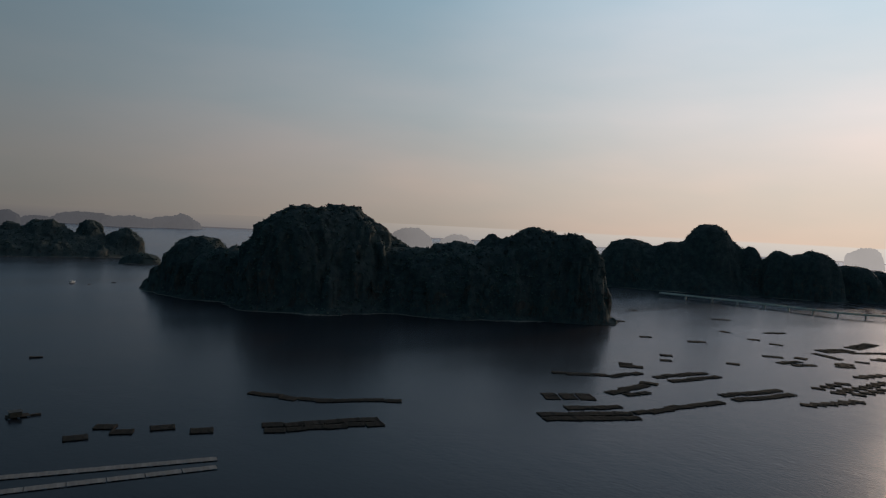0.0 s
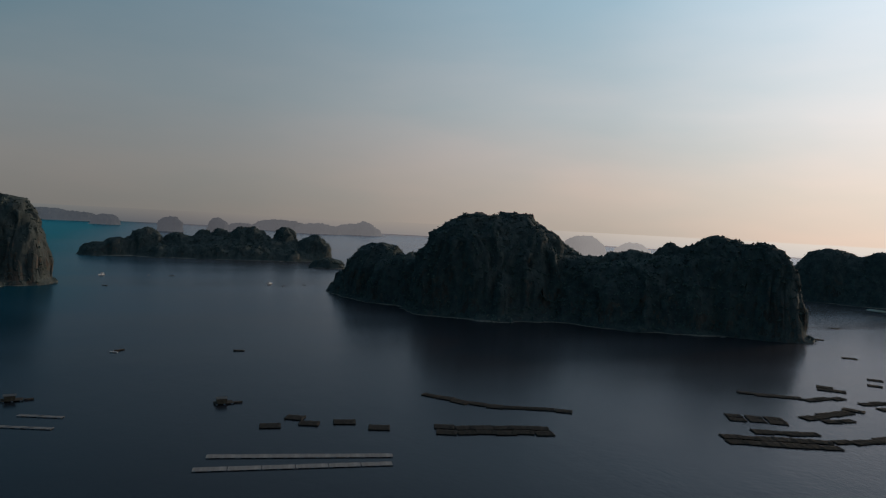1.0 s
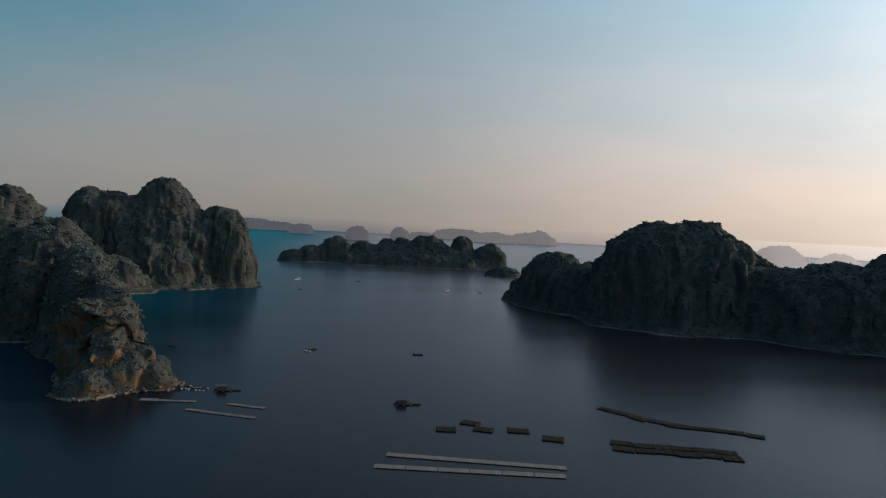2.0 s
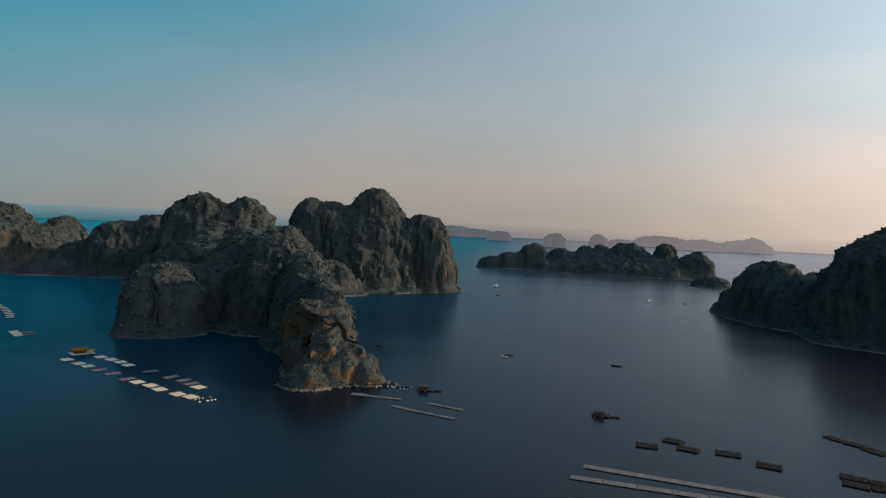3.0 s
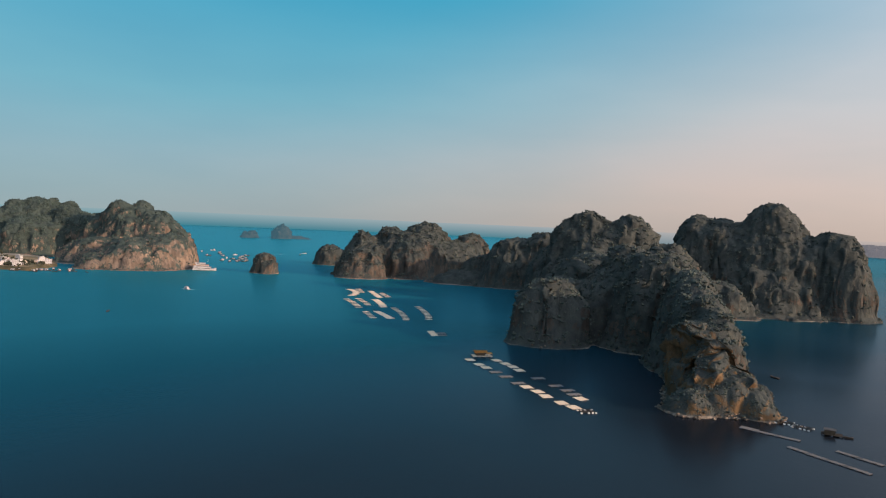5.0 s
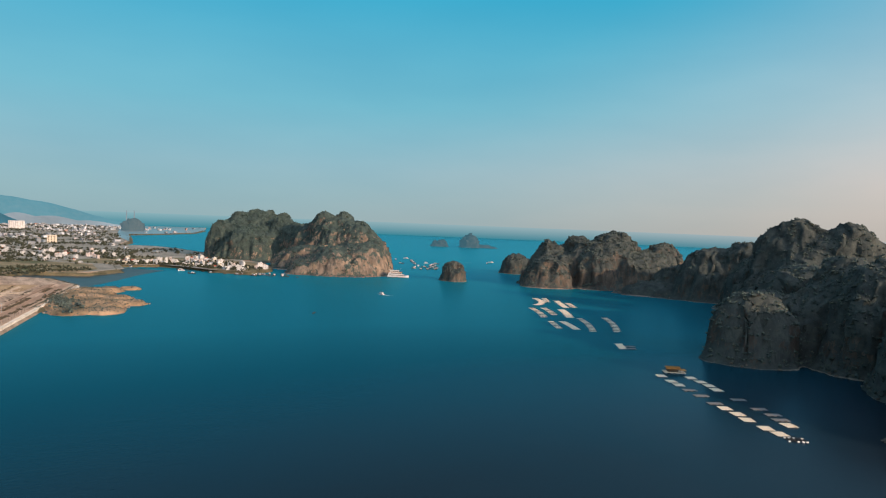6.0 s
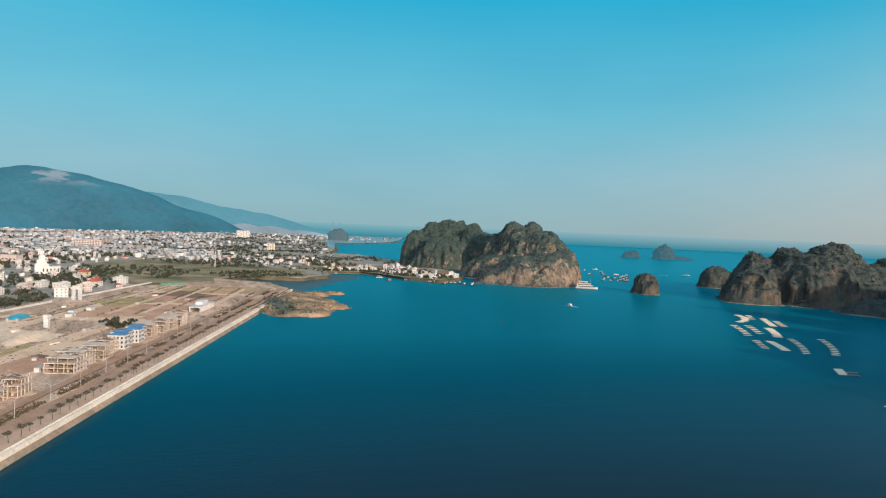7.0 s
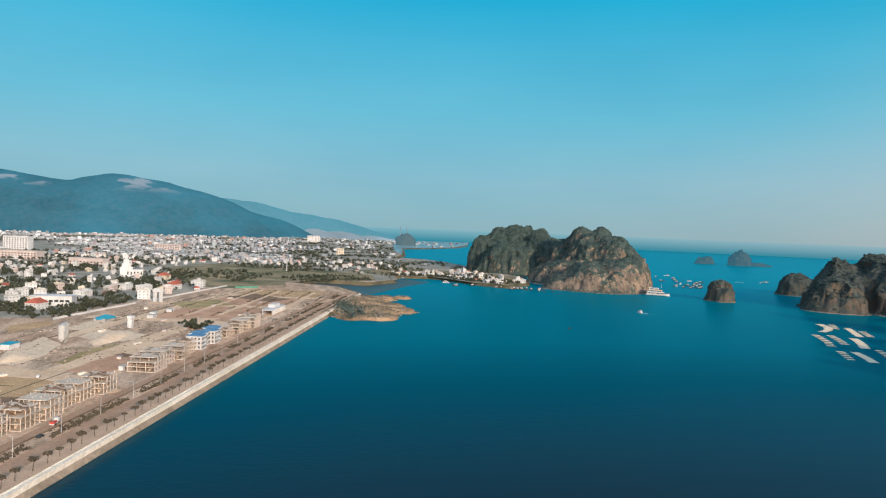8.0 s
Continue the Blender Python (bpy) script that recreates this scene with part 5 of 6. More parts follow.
def house(name, label, wide, deep, storeys, wall, roof, pitched, group):
    h = storeys * 3.3
    ob = thing(name, 0, 0, 0, 0, label, "house", group)
    body = box_part("wall", wall, ob, 0, 0, -0.5, wide, deep, h + 0.5)
    if pitched:
        bm = bmesh.new()
        v = [bm.verts.new(c) for c in ((-wide / 2 - 0.5, -deep / 2 - 0.5, h), (wide / 2 + 0.5, -deep / 2 - 0.5, h), (wide / 2 + 0.5, deep / 2 + 0.5, h), (-wide / 2 - 0.5, deep / 2 + 0.5, h),
                                       (0, -deep / 2 + deep * 0.2, h + wide * 0.34), (0, deep / 2 - deep * 0.2, h + wide * 0.34))]
        for f in ((0, 1, 4), (1, 2, 5, 4), (2, 3, 5), (3, 0, 4, 5), (3, 2, 1, 0)):
            bm.faces.new([v[i] for i in f])
        part("roof", bm, roof, ob)
    else:
        bm = bmesh.new()
        box(bm, 0, 0, h, wide + 0.5, deep + 0.5, 0.25)
        for side in (-1, 1):
            box(bm, 0, side * (deep / 2 + 0.15), h + 0.25, wide + 0.5, 0.2, 0.8)
            box(bm, side * (wide / 2 + 0.15), 0, h + 0.25, 0.2, deep + 0.1, 0.8)
        part("roof", bm, roof, ob)
        box_part("stair_hut", wall, ob, wide * 0.2, deep * 0.22, h + 0.25, wide * 0.4, deep * 0.3, 2.4)
    bm = bmesh.new()
    for k in range(storeys):
        for side in (-1, 1):
            for i in (-1, 0, 1):
                box(bm, i * wide * 0.31, side * deep / 2, 0.9 + k * 3.3, 1.1, 0.14, 1.4)
                box(bm, side * wide / 2, i * deep * 0.31, 0.9 + k * 3.3, 0.14, 1.1, 1.4)
    tagged(part("glazing", bm, PANE, body), kind="stuff").matrix_local = pose(0, 0, 0.5)
    box_part("door", BARK, ob, wide * 0.1, -deep / 2, 0, 1.1, 0.16, 2.1)
    return ob


def settle(protos, spots, seed, lift=GROUND):
    """Puts copies of the houses on the spots."""
    rng = random.Random(seed)
    placed = set()
    for x, y in spots:
        k = rng.choices(range(len(protos)), [p[1] for p in protos])[0]
        m = spot(x, y, lift, rng.choice((17, 107, 62, 152)) + rng.uniform(-12, 12)) @ Matrix.Scale(rng.uniform(0.62, 0.9) if math.hypot(x, y) > 700 else rng.uniform(0.85, 1.15), 4)
        if k in placed:
            copy_thing(protos[k][0], m)
        else:
            placed.add(k)
            protos[k][0].matrix_world = m
    for k, (p, _) in enumerate(protos):
        if k not in placed:
            p.matrix_world = spot(-900 - 14 * k, -160, GROUND)


def pick_spots(count, az0, az1, d0, d1, apart, seed, region=None):
    rng = np.random.default_rng(seed)
    spots = []
    for _ in range(count * 30):
        a, d = radians(rng.uniform(az0, az1)), math.sqrt(rng.uniform(d0 ** 2, d1 ** 2))
        x, y = -d * math.sin(a), d * math.cos(a)
        if region is not None and not inside(np.array([x]), np.array([y]), region)[0]:
            continue
        if all((x - u) ** 2 + (y - v) ** 2 > apart ** 2 for u, v in spots):
            spots.append((x, y))
        if len(spots) == count:
            break
    return spots


def near_town():
    g = "town houses"
    protos = [(house("house", "plain white two-storey house with a flat roof", 8.5, 11, 2, WHITE, WHITE, False, g), 4),
              (house("house", "tall narrow white three-storey town house", 6, 13, 3, WHITE, TIN, False, g), 3),
              (house("house", "cream two-storey house with a flat roof", 9, 10.5, 2, CREAM, CREAM, False, g), 2),
              (house("house", "white single-storey house with a red tiled roof", 9, 12, 1, WHITE, RED_ROOF, True, g), 1.6),
              (house("house", "low grey house under a sheet-metal roof", 8.5, 12, 1, GREY, TIN, True, g), 2),
              (house("house", "pale pink three-storey house with a flat roof", 7, 11, 3, ROSE, ROSE, False, g), 1.2)]
    behind = [(-445, -125), (-540, -92), (-670, -40), (-700, -80), (-900, -126), (-1015, -62), (-1150, -40), (-1100, -420), (-480, -250)]
    row = [(-850, 132), (-935, 62), (-1012, -58), (-1180, -20), (-1206, 40), (-1080, 190), (-900, 200)]
    spit = [(-843, 152), (-846, 200), (-815, 226), (-762, 242), (-735, 262), (-780, 280), (-850, 268), (-900, 215), (-890, 160)]
    cove = [(-852, 232), (-880, 290), (-940, 285), (-960, 262), (-900, 240)]
    tip = [(-764, 243), (-733, 263), (-760, 296), (-805, 305), (-815, 240)]
    spots = pick_spots(215, 91, 112, 520, 1150, 12.5, 3, behind) + pick_spots(80, 78, 96, 850, 1200, 12, 4, row) + pick_spots(62, 66, 82, 740, 960, 9, 5, spit) + pick_spots(12, 66, 76, 740, 860, 7, 15, tip) + pick_spots(22, 68, 80, 840, 1000, 8, 16, cove)
    settle(protos, spots, 8)


near_town()


def landmark_buildings():
    c = thing("church", -760, -131, GROUND, 10, "large white stepped church with a central tower", "church", grow=1.25)
    body = box_part("nave", WHITE, c, 0, 0, 0, 16, 24, 9)
    for k, (s, h0, h1) in enumerate(((15, 0, 12), (11, 12, 17), (7, 17, 21.5))):
        box_part("tower_stage", WHITE, c, 0, -8, h0, s, s, h1 - h0)
    bm = bmesh.new()
    tube(bm, (0, -8, 21.5), (0, -8, 26), 3.4, 0.1, 8)
    part("spire", bm, WHITE, c)
    win = box_part("window", GLASS_DARK, body, -8.0, -6, 2.5, 0.14, 1.6, 4.0)
    for k in range(1, 5):
        twin(win, -8.0, -6 + k * 4, 2.5)
    for k in range(5):
        twin(win, 8.0, -6 + k * 4, 2.5)
    c = thing("hall", -512, -137, GROUND, 88, "long white flat-roofed hall beside dark trees", "hall", grow=1.5)
    body = box_part("wall", WHITE, c, 0, 0, 0, 27, 12, 6.5)
    box_part("roof", WHITE, c, 0, 0, 6.5, 28, 13, 0.5)
    win = box_part("window", GLASS_DARK, body, -11, -6.0, 2.6, 2.6, 0.14, 1.6)
    for k in range(1, 7):
        twin(win, -11 + k * 3.6, -6.0, 2.6)
    for x, y, w, d, h, turn, label in ((-1230, -382, 46, 16, 25, 74, "broad white apartment block above the town"), (-2150, 140, 42, 20, 24, 90, "tall white hotel block in the far town"),
                                       (-1375, 143, 17, 11, 14, 85, "yellowish five-storey office block"), (-1010, -310, 60, 18, 12, 72, "long pink school building with rows of windows"),
                                       (-905, -205, 50, 14, 10, 70, "long pale market hall in the town"), (-1330, -170, 52, 16, 14, 80, "long orange-pink school building")):
        c = thing("apartment_block", x, y, GROUND, turn, label, "building", "large town buildings", grow=1.4)
        m = WHITE if "white" in label else CREAM if "yellow" in label else ROSE
        body = box_part("wall", m, c, 0, 0, 0, w, d, h)
        box_part("roof", m, c, 0, 0, h, w + 0.8, d + 0.8, 0.6)
        win = None
        for k in range(int(h / 3.4)):
            for i in range(int(w / 5)):
                px = -w / 2 + 2.5 + i * 5
                for side in (-1, 1):
                    if win is None:
                        win = box_part("window", GLASS_DARK, body, px, side * d / 2, 1.1, 2.4, 0.16, 1.6)
                    else:
                        twin(win, px, side * d / 2, 1.1 + k * 3.4)
    c = thing("radio_mast", -881, 26, GROUND, 0, "thin steel radio mast among the houses", "mast")
    bm = bmesh.new()
    tube(bm, (0, 0, 0), (0, 0, 38), 0.9, 0.3, 4)
    part("mast", bm, STEEL, c)
    for x, y, wall, roof, label in ((-490, -141, WHITE, RED_ROOF, "white villa with a bright red hipped roof"), (-729, -97, CREAM, RED_ROOF, "cream house with a broad red roof"),
                                    (-634, -76, WHITE, RED_ROOF, "white house with a red tiled roof beside the gate"), (-566, -132, WHITE, WHITE, "tall plain white house with a flat roof"),
                                    (-626, -114, WHITE, TIN, "white balconied house among trees"), (-614, -97, WHITE, WHITE, "white stepped house near the gate")):
        h = house("house", label, 14, 16, 2, wall, roof, roof is RED_ROOF, "town houses")
        h.matrix_world = spot(x, y, GROUND, 66)


landmark_buildings()


def make_far_house():
    k = Nodes("far house paint blued for haze", 0.85)
    r = k.n.new("ShaderNodeValToRGB")
    r.color_ramp.interpolation = "CONSTANT"
    # Paint tones are shifted bluer, putting the haze over the town into them.
    stops = [(0.0, (0.50, 0.52, 0.56)), (0.18, (0.31, 0.32, 0.345)), (0.42, (0.20, 0.215, 0.235)), (0.6, (0.32, 0.30, 0.31)), (0.70, (0.19, 0.205, 0.22)), (0.88, (0.30, 0.19, 0.16)), (0.92, (0.24, 0.28, 0.31))]
    while len(r.color_ramp.elements) < len(stops):
        r.color_ramp.elements.new(0.5)
    for e, (at, c) in zip(r.color_ramp.elements, stops):
        e.position, e.color = at, (*c, 1)
    k.l.new(k.island(), r.inputs[0])
    k.colour(k.mix(1.0, r.outputs[0], k.ramp(k.noise(0.3, 3), (0.3, 0.8), (0.7, 1.1)), "MULTIPLY"))
    return k.mat


def far_town(seed=5):
    rng = np.random.default_rng(seed)
    n = 12500
    az, d = np.radians(rng.uniform(71, 113, n)), np.sqrt(rng.uniform(1050 ** 2, 2900 ** 2, n))
    x, y = -d * np.sin(az), d * np.cos(az)
    gaps = lattice(np.stack([x, y, 0 * x], -1) / 120.0, 12)
    ok = inside(x, y, LAND) & (rng.random(n) < np.interp(np.degrees(az), (76, 79, 81, 84, 88, 92), (0.05, 0.10, 0.22, 0.36, 0.62, 1.0))) & (gaps > np.interp(np.degrees(az), (86, 90), (-0.05, -0.30))) & ((np.degrees(az) > 88) | (d > 1480) | (rng.random(n) < 0.3)) & inside(x - 25, y + 25, LAND)
    x, y, d = x[ok] * PLAN, y[ok] * PLAN, d[ok] * PLAN
    verts, faces, panes = [], [], ([], [])
    for i in range(len(x)):
        w, l = rng.uniform(6, 12), rng.uniform(8, 19)
        h = rng.choice([3.4, 6.4, 9.6, 13.0], p=[0.58, 0.34, 0.07, 0.01])
        t = rng.choice([0.3, 1.87]) + rng.uniform(-0.15, 0.15)
        c, s = math.cos(t), math.sin(t)
        for grow, z0, z1 in ((0.0, GROUND - 0.2, GROUND + h), (0.5, GROUND + h, GROUND + 0.4 + h)):
            k = len(verts)
            for z in (z0, z1):
                for u, v in ((-w - grow, -l - grow), (w + grow, -l - grow), (w + grow, l + grow), (-w - grow, l + grow)):
                    verts.append((x[i] + (u * c - v * s) / 2, y[i] + (u * s + v * c) / 2, z))
            faces += [(k, k + 1, k + 5, k + 4), (k + 1, k + 2, k + 6, k + 5), (k + 2, k + 3, k + 7, k + 6), (k + 3, k, k + 4, k + 7), (k + 4, k + 5, k + 6, k + 7)]
        if d[i] < 2300:
            for z in np.arange(GROUND + 1.0, GROUND - 1 + h, 3.3):
                for u, v, a in ((w / 2 + 0.06, -l / 4, 1), (w / 2 + 0.06, l / 4, 1), (-w / 4, -l / 2 - 0.06, 0), (w / 4, -l / 2 - 0.06, 0), (-w / 2 - 0.06, 0, 1), (0, l / 2 + 0.06, 0)):
                    k = len(panes[0])
                    du, dv = (0, 0.8) if a else (0.8, 0)
                    for su, sz in ((-1, 0), (1, 0), (1, 1.6), (-1, 1.6)):
                        pu, pv = u + du * su, v + dv * su
                        panes[0].append((x[i] + pu * c - pv * s, y[i] + pu * s + pv * c, z + sz))
                    panes[1].append((k, k + 1, k + 2, k + 3))
    town = tagged(link_mesh("far_town", verts, faces, make_far_house()), "pale crowded town houses spread to the mountains", "town", "", "stuff")
    tagged(link_mesh("glazing", panes[0], panes[1], PANE, town), kind="stuff")
    m = 15000
    az, d = np.radians(rng.uniform(71, 113, m)), rng.uniform(480, 2700, m)
    x, y = -d * np.sin(az), d * np.cos(az)
    thick = lattice(np.stack([x, y, 0 * x], -1) / 60.0, 21)
    behind = (y < -0.37 * (x + 440) - 124) | (d > 960)
    ok = inside(x, y, LAND) & behind & (thick > np.interp(np.degrees(az), (85, 91), (-0.22, -0.05))) & ((np.degrees(az) > 80.5) | (d < 1880)) & inside(x - 20, y + 20, LAND)
    places = np.stack([x * PLAN, y * PLAN, np.full(m, GROUND + 2.2)], -1)[ok]
    # gardens and groves between the nearest houses
    ax, ay = rng.uniform(-1100, -445, 2600), rng.uniform(-330, -40, 2600)
    garden = inside(ax, ay, [(-452, -136), (-545, -102), (-670, -52), (-700, -90), (-900, -136), (-1100, -90), (-1100, -330), (-500, -240)]) & (lattice(np.stack([ax, ay, 0 * ax], -1) / 26.0, 8) > -0.1)
    places = np.concatenate([places, np.stack([ax * PLAN, ay * PLAN, np.full(2600, GROUND + 2.0)], -1)[garden]])
    grove("town_trees", places, rng.uniform(2.0, 5.2, len(places)), 31, "dark green trees scattered between the houses")


far_town()


def shore_trees():
    rng = np.random.default_rng(77)
    rows = []
    for (ax, ay), (bx, by), count in (((-846, 140), (-850, 200), 30), ((-850, 200), (-770, 246), 40), ((-1010, -60), (-860, 126), 40), ((-1160, 10), (-900, 190), 40), ((-700, -78), (-900, -122), 35), ((-880, 20), (-940, 120), 60), ((-1020, 10), (-1060, 170), 60), ((-1290, 60), (-1370, 230), 90), ((-1420, 90), (-1500, 260), 90),
                                      ((-735, 40), (-775, 112), 70), ((-770, 20), (-812, 95), 60),
                                      ((-450, -128), (-560, -98), 90), ((-470, -150), (-520, -160), 50)):
        for _ in range(count):
            f = rng.uniform()
            rows.append((ax + (bx - ax) * f + rng.normal(0, 9), ay + (by - ay) * f + rng.normal(0, 5), 0))
    places = np.array(rows) * PLAN + np.array([0, 0, GROUND + 1.4])
    grove("shore_trees", places, rng.uniform(1.8, 4.6, len(places)), 32, "dark trees in belts along the marsh and shore")


shore_trees()

sheet("marsh", [(-842, 150), (-845, 202), (-815, 224), (-761, 240), (-727, 262), (-760, 298), (-860, 326), (-928, 278), (-1005, 198), (-900, 100)], GROUND + 0.10, 0.5, GRASS,
      "rough grass under the houses on the spit", "grass")
rng_spit = np.random.default_rng(44)
spots_spit = np.stack([rng_spit.uniform(-880, -735, 520), rng_spit.uniform(150, 290, 520), rng_spit.uniform(3.6, 4.8, 520)], -1)
spots_spit = spots_spit[inside(spots_spit[:, 0], spots_spit[:, 1], LAND)] * PLAN
grove("spit_trees", spots_spit, rng_spit.uniform(1.8, 4.2, len(spots_spit)), 45, "dark trees between the houses on the spit")

# ---- the brown headland at the end of the quay ----
karst_island("headland", [(-478, 60, 13, 15, 2.6), (-476, 78, 13, 15, 2.8), (-508, 58, 13, 20, 3.2), (-505, 80, 18, 24, 4.2), (-510, 101, 10, 12, 3.0), (-540, 76, 18, 24, 4.8), (-534, 94, 12, 16, 3.6),
    (-572, 84, 18, 20, 4.4), (-594, 98, 14, 13, 3.6), (-604, 119, 9, 7, 2.4), (-600, 88, 10, 9, 3.0)],
    "low brown headland with dry grass and a dark thicket", 91, cell=1.1, rough=2.6, bulge=5.0, bushes=1500, bush=0.9, tufts=5, boulders=160, material=MOUND, group="", category="headland")
rng_grove = np.random.default_rng(14)
spots_grove = np.stack([rng_grove.normal(-514, 20, 190), rng_grove.normal(60, 4.5, 190), rng_grove.uniform(2.2, 3.4, 190)], -1) * PLAN
tagged(crowns("thicket", spots_grove, rng_grove.uniform(1.1, 3.0, 190), SCRUB, None, 15, 9, tall=1.0), "dark green thicket on the brown headland", "thicket")


# ---- rafts ----
def floats_under(parent, material, spots, r=0.45, length=1.1):
    first = None
    for x, y in spots:
        if first is None:
            bm = bmesh.new()
            tube(bm, (-length / 2, 0, 0), (length / 2, 0, 0), r, r, 8)
            first = part("float", bm, material, parent)
            first.matrix_local = pose(x, y, 0.1)
        else:
            twin(first, x, y, 0.1)


def deck_raft(name, wide, deep, boards, material, label, group, gap=0.06):
    """A plank deck on beams and drums."""
    raft = thing(name, 0, 0, 0, 0, label, "raft", group)
    step = deep / boards
    board = box_part("deck_board", material, raft, 0, -deep / 2 + step / 2, 0.26, wide, step - gap, 0.1)
    for k in range(1, boards):
        twin(board, 0, -deep / 2 + step * (k + 0.5), 0.26)
    beam = box_part("beam", OLD_PLANK, raft, -wide / 2 + 0.6, 0, 0.11, 0.18, deep + 0.6, 0.15)
    twin(beam, 0, 0, 0.11), twin(beam, wide / 2 - 0.6, 0, 0.11)
    floats_under(raft, FLOAT, [(sx * (wide / 2 - 0.7), sy * (deep / 2 - 0.4)) for sx in (-1, 1) for sy in (-1, 1)] + [(0, deep / 2 - 0.4), (0, 0.4 - deep / 2)], 0.3)
    return raft


def fish_rafts():
    """The fish farm off the shaded island: two rows of pale rafts, a hut on one."""
    pale = deck_raft("fish_raft", 6.8, 8.2, 10, PLANK, "pale plank fish-farm raft on drums", "fish farm rafts")
    dull = deck_raft("fish_raft", 6.7, 8.0, 9, BAMBOO, "weathered dull fish-farm raft on drums", "fish farm rafts")
    bright = [(-201, 279), (-191, 259), (-182, 254), (-176, 251), (-182, 268), (-175, 265), (-169, 262), (-163, 258), (-120, 234), (-144, 234), (-137, 231), (-131, 227), (-122, 223), (-116, 221)]
    for n, (x, y) in enumerate(bright):
        turn = 58 + (n * 37 % 11) - 5
        if n == 0:
            pale.matrix_world = spot(x, y, 0, turn)
        else:
            copy_thing(pale, spot(x, y, 0, turn))
    for n, (x, y) in enumerate([(-62, 242), (-56, 241), (-50, 240.5), (-44, 229.5), (-38.5, 227), (-33.2, 225), (-28, 223), (-32, 236.5), (-26.5, 234.3), (-130, 341), (-248, 307), (-243, 302), (-149, 251), (-137, 245), (-130, 242), (-125, 238), (-168, 247), (-160, 243), (-150, 237)]):
        near = x > -100  # the line by the rock point: narrow, end to end
        m = spot(x, y, 0, (-5 if n < 3 else -21 if near else 58) + n % 3) @ Matrix.Diagonal((1.35 if near else 1.0, 0.62 if near else 1.0, 1, 1))
        if n == 0:
            dull.matrix_world = m
        else:
            copy_thing(dull, m)
    hut = thing("raft_house", -193, 271, 0, 48, "raft house under an orange tarpaulin roof", "raft house", grow=1.2)
    box_part("deck", PLANK, hut, 0, 0, 0.5, 13, 8, 0.2)
    box_part("wall", BARK, hut, -1, 0.5, 0.7, 6, 4.5, 2.2)
    bm = bmesh.new()
    for side in (-1, 1):
        v = [bm.verts.new(c) for c in ((-5.2, 0, 3.9), (3.6, 0, 3.9), (3.6, side * 3.6, 2.7), (-5.2, side * 3.6, 2.7))]
        bm.faces.new(v)
    bmesh.ops.solidify(bm, geom=bm.faces[:], thickness=0.12)
    part("roof", bm, ORANGE, hut).matrix_local = pose(-0.2, 0.5, 0)
    box_part("awning", ORANGE, hut, 4.6, -1, 2.2, 4.0, 5.0, 0.12)
    post = box_part("post", BARK, hut, 6.4, 1.3, 0.7, 0.15, 0.15, 1.5)
    twin(post, 6.4, -3.3, 0.7), twin(post, 3.0, -3.3, 0.7)
    floats_under(hut, FLOAT, [(x, y) for x in (-5.5, -2, 2, 5.5) for y in (-3.5, 3.5)])
    for x, y, turn, label in ((-110, 219.5, 50, "open net raft ringed by white floats"), (-60, 260, 0, "old net raft with white floats by the rocks"), (-55, 259.5, 8, "cluttered net raft with white floats"), (-49, 257.5, -12, "cluttered net raft with white floats")):
        net = thing("net_raft", x, y, 0, turn, label, "raft", "net rafts")
        for k in range(4):
            pole = box_part("pole", OLD_PLANK, net, 0, -3 + 2 * k, 0.4, 9, 0.22, 0.2)
        cross = box_part("cross_pole", OLD_PLANK, net, -4, 0, 0.55, 0.22, 7, 0.2)
        for px in (-1.4, 1.4, 4):
            twin(cross, px, 0, 0.55)
        floats_under(net, WHITE_FLOAT, [(-4.3, -3), (-4.3, 3), (4.3, -3), (4.3, 3), (0, 3.2), (0, -3.2), (-2.2, 3.1), (2.3, -3.1)], 0.5)
    for x, y, turn, label in ((-40, 256, 10, "dark raft house with a sheet roof near the rocks"), (24, 240, 5, "dark raft house alone on the water")):
        cabin = thing("raft_house", x, y, 0, turn, label, "raft house", "raft houses")
        box_part("deck", OLD_PLANK, cabin, 0, 0, 0.5, 10, 6, 0.2)
        box_part("wall", BARK, cabin, -1, 0, 0.7, 5, 4, 2.2)
        box_part("roof", OLD_TIN, cabin, -1, 0, 2.9, 6, 5, 0.2)
        floats_under(cabin, FLOAT, [(px, py) for px in (-4, 0, 4) for py in (-2.5, 2.5)])
        box_part("skiff", HULL_WOOD, cabin, 7.5, -1, 0.1, 4.5, 1.2, 0.7)


fish_rafts()


SLAT_WAY = 70.0  # bearing of the slats, from the +x axis


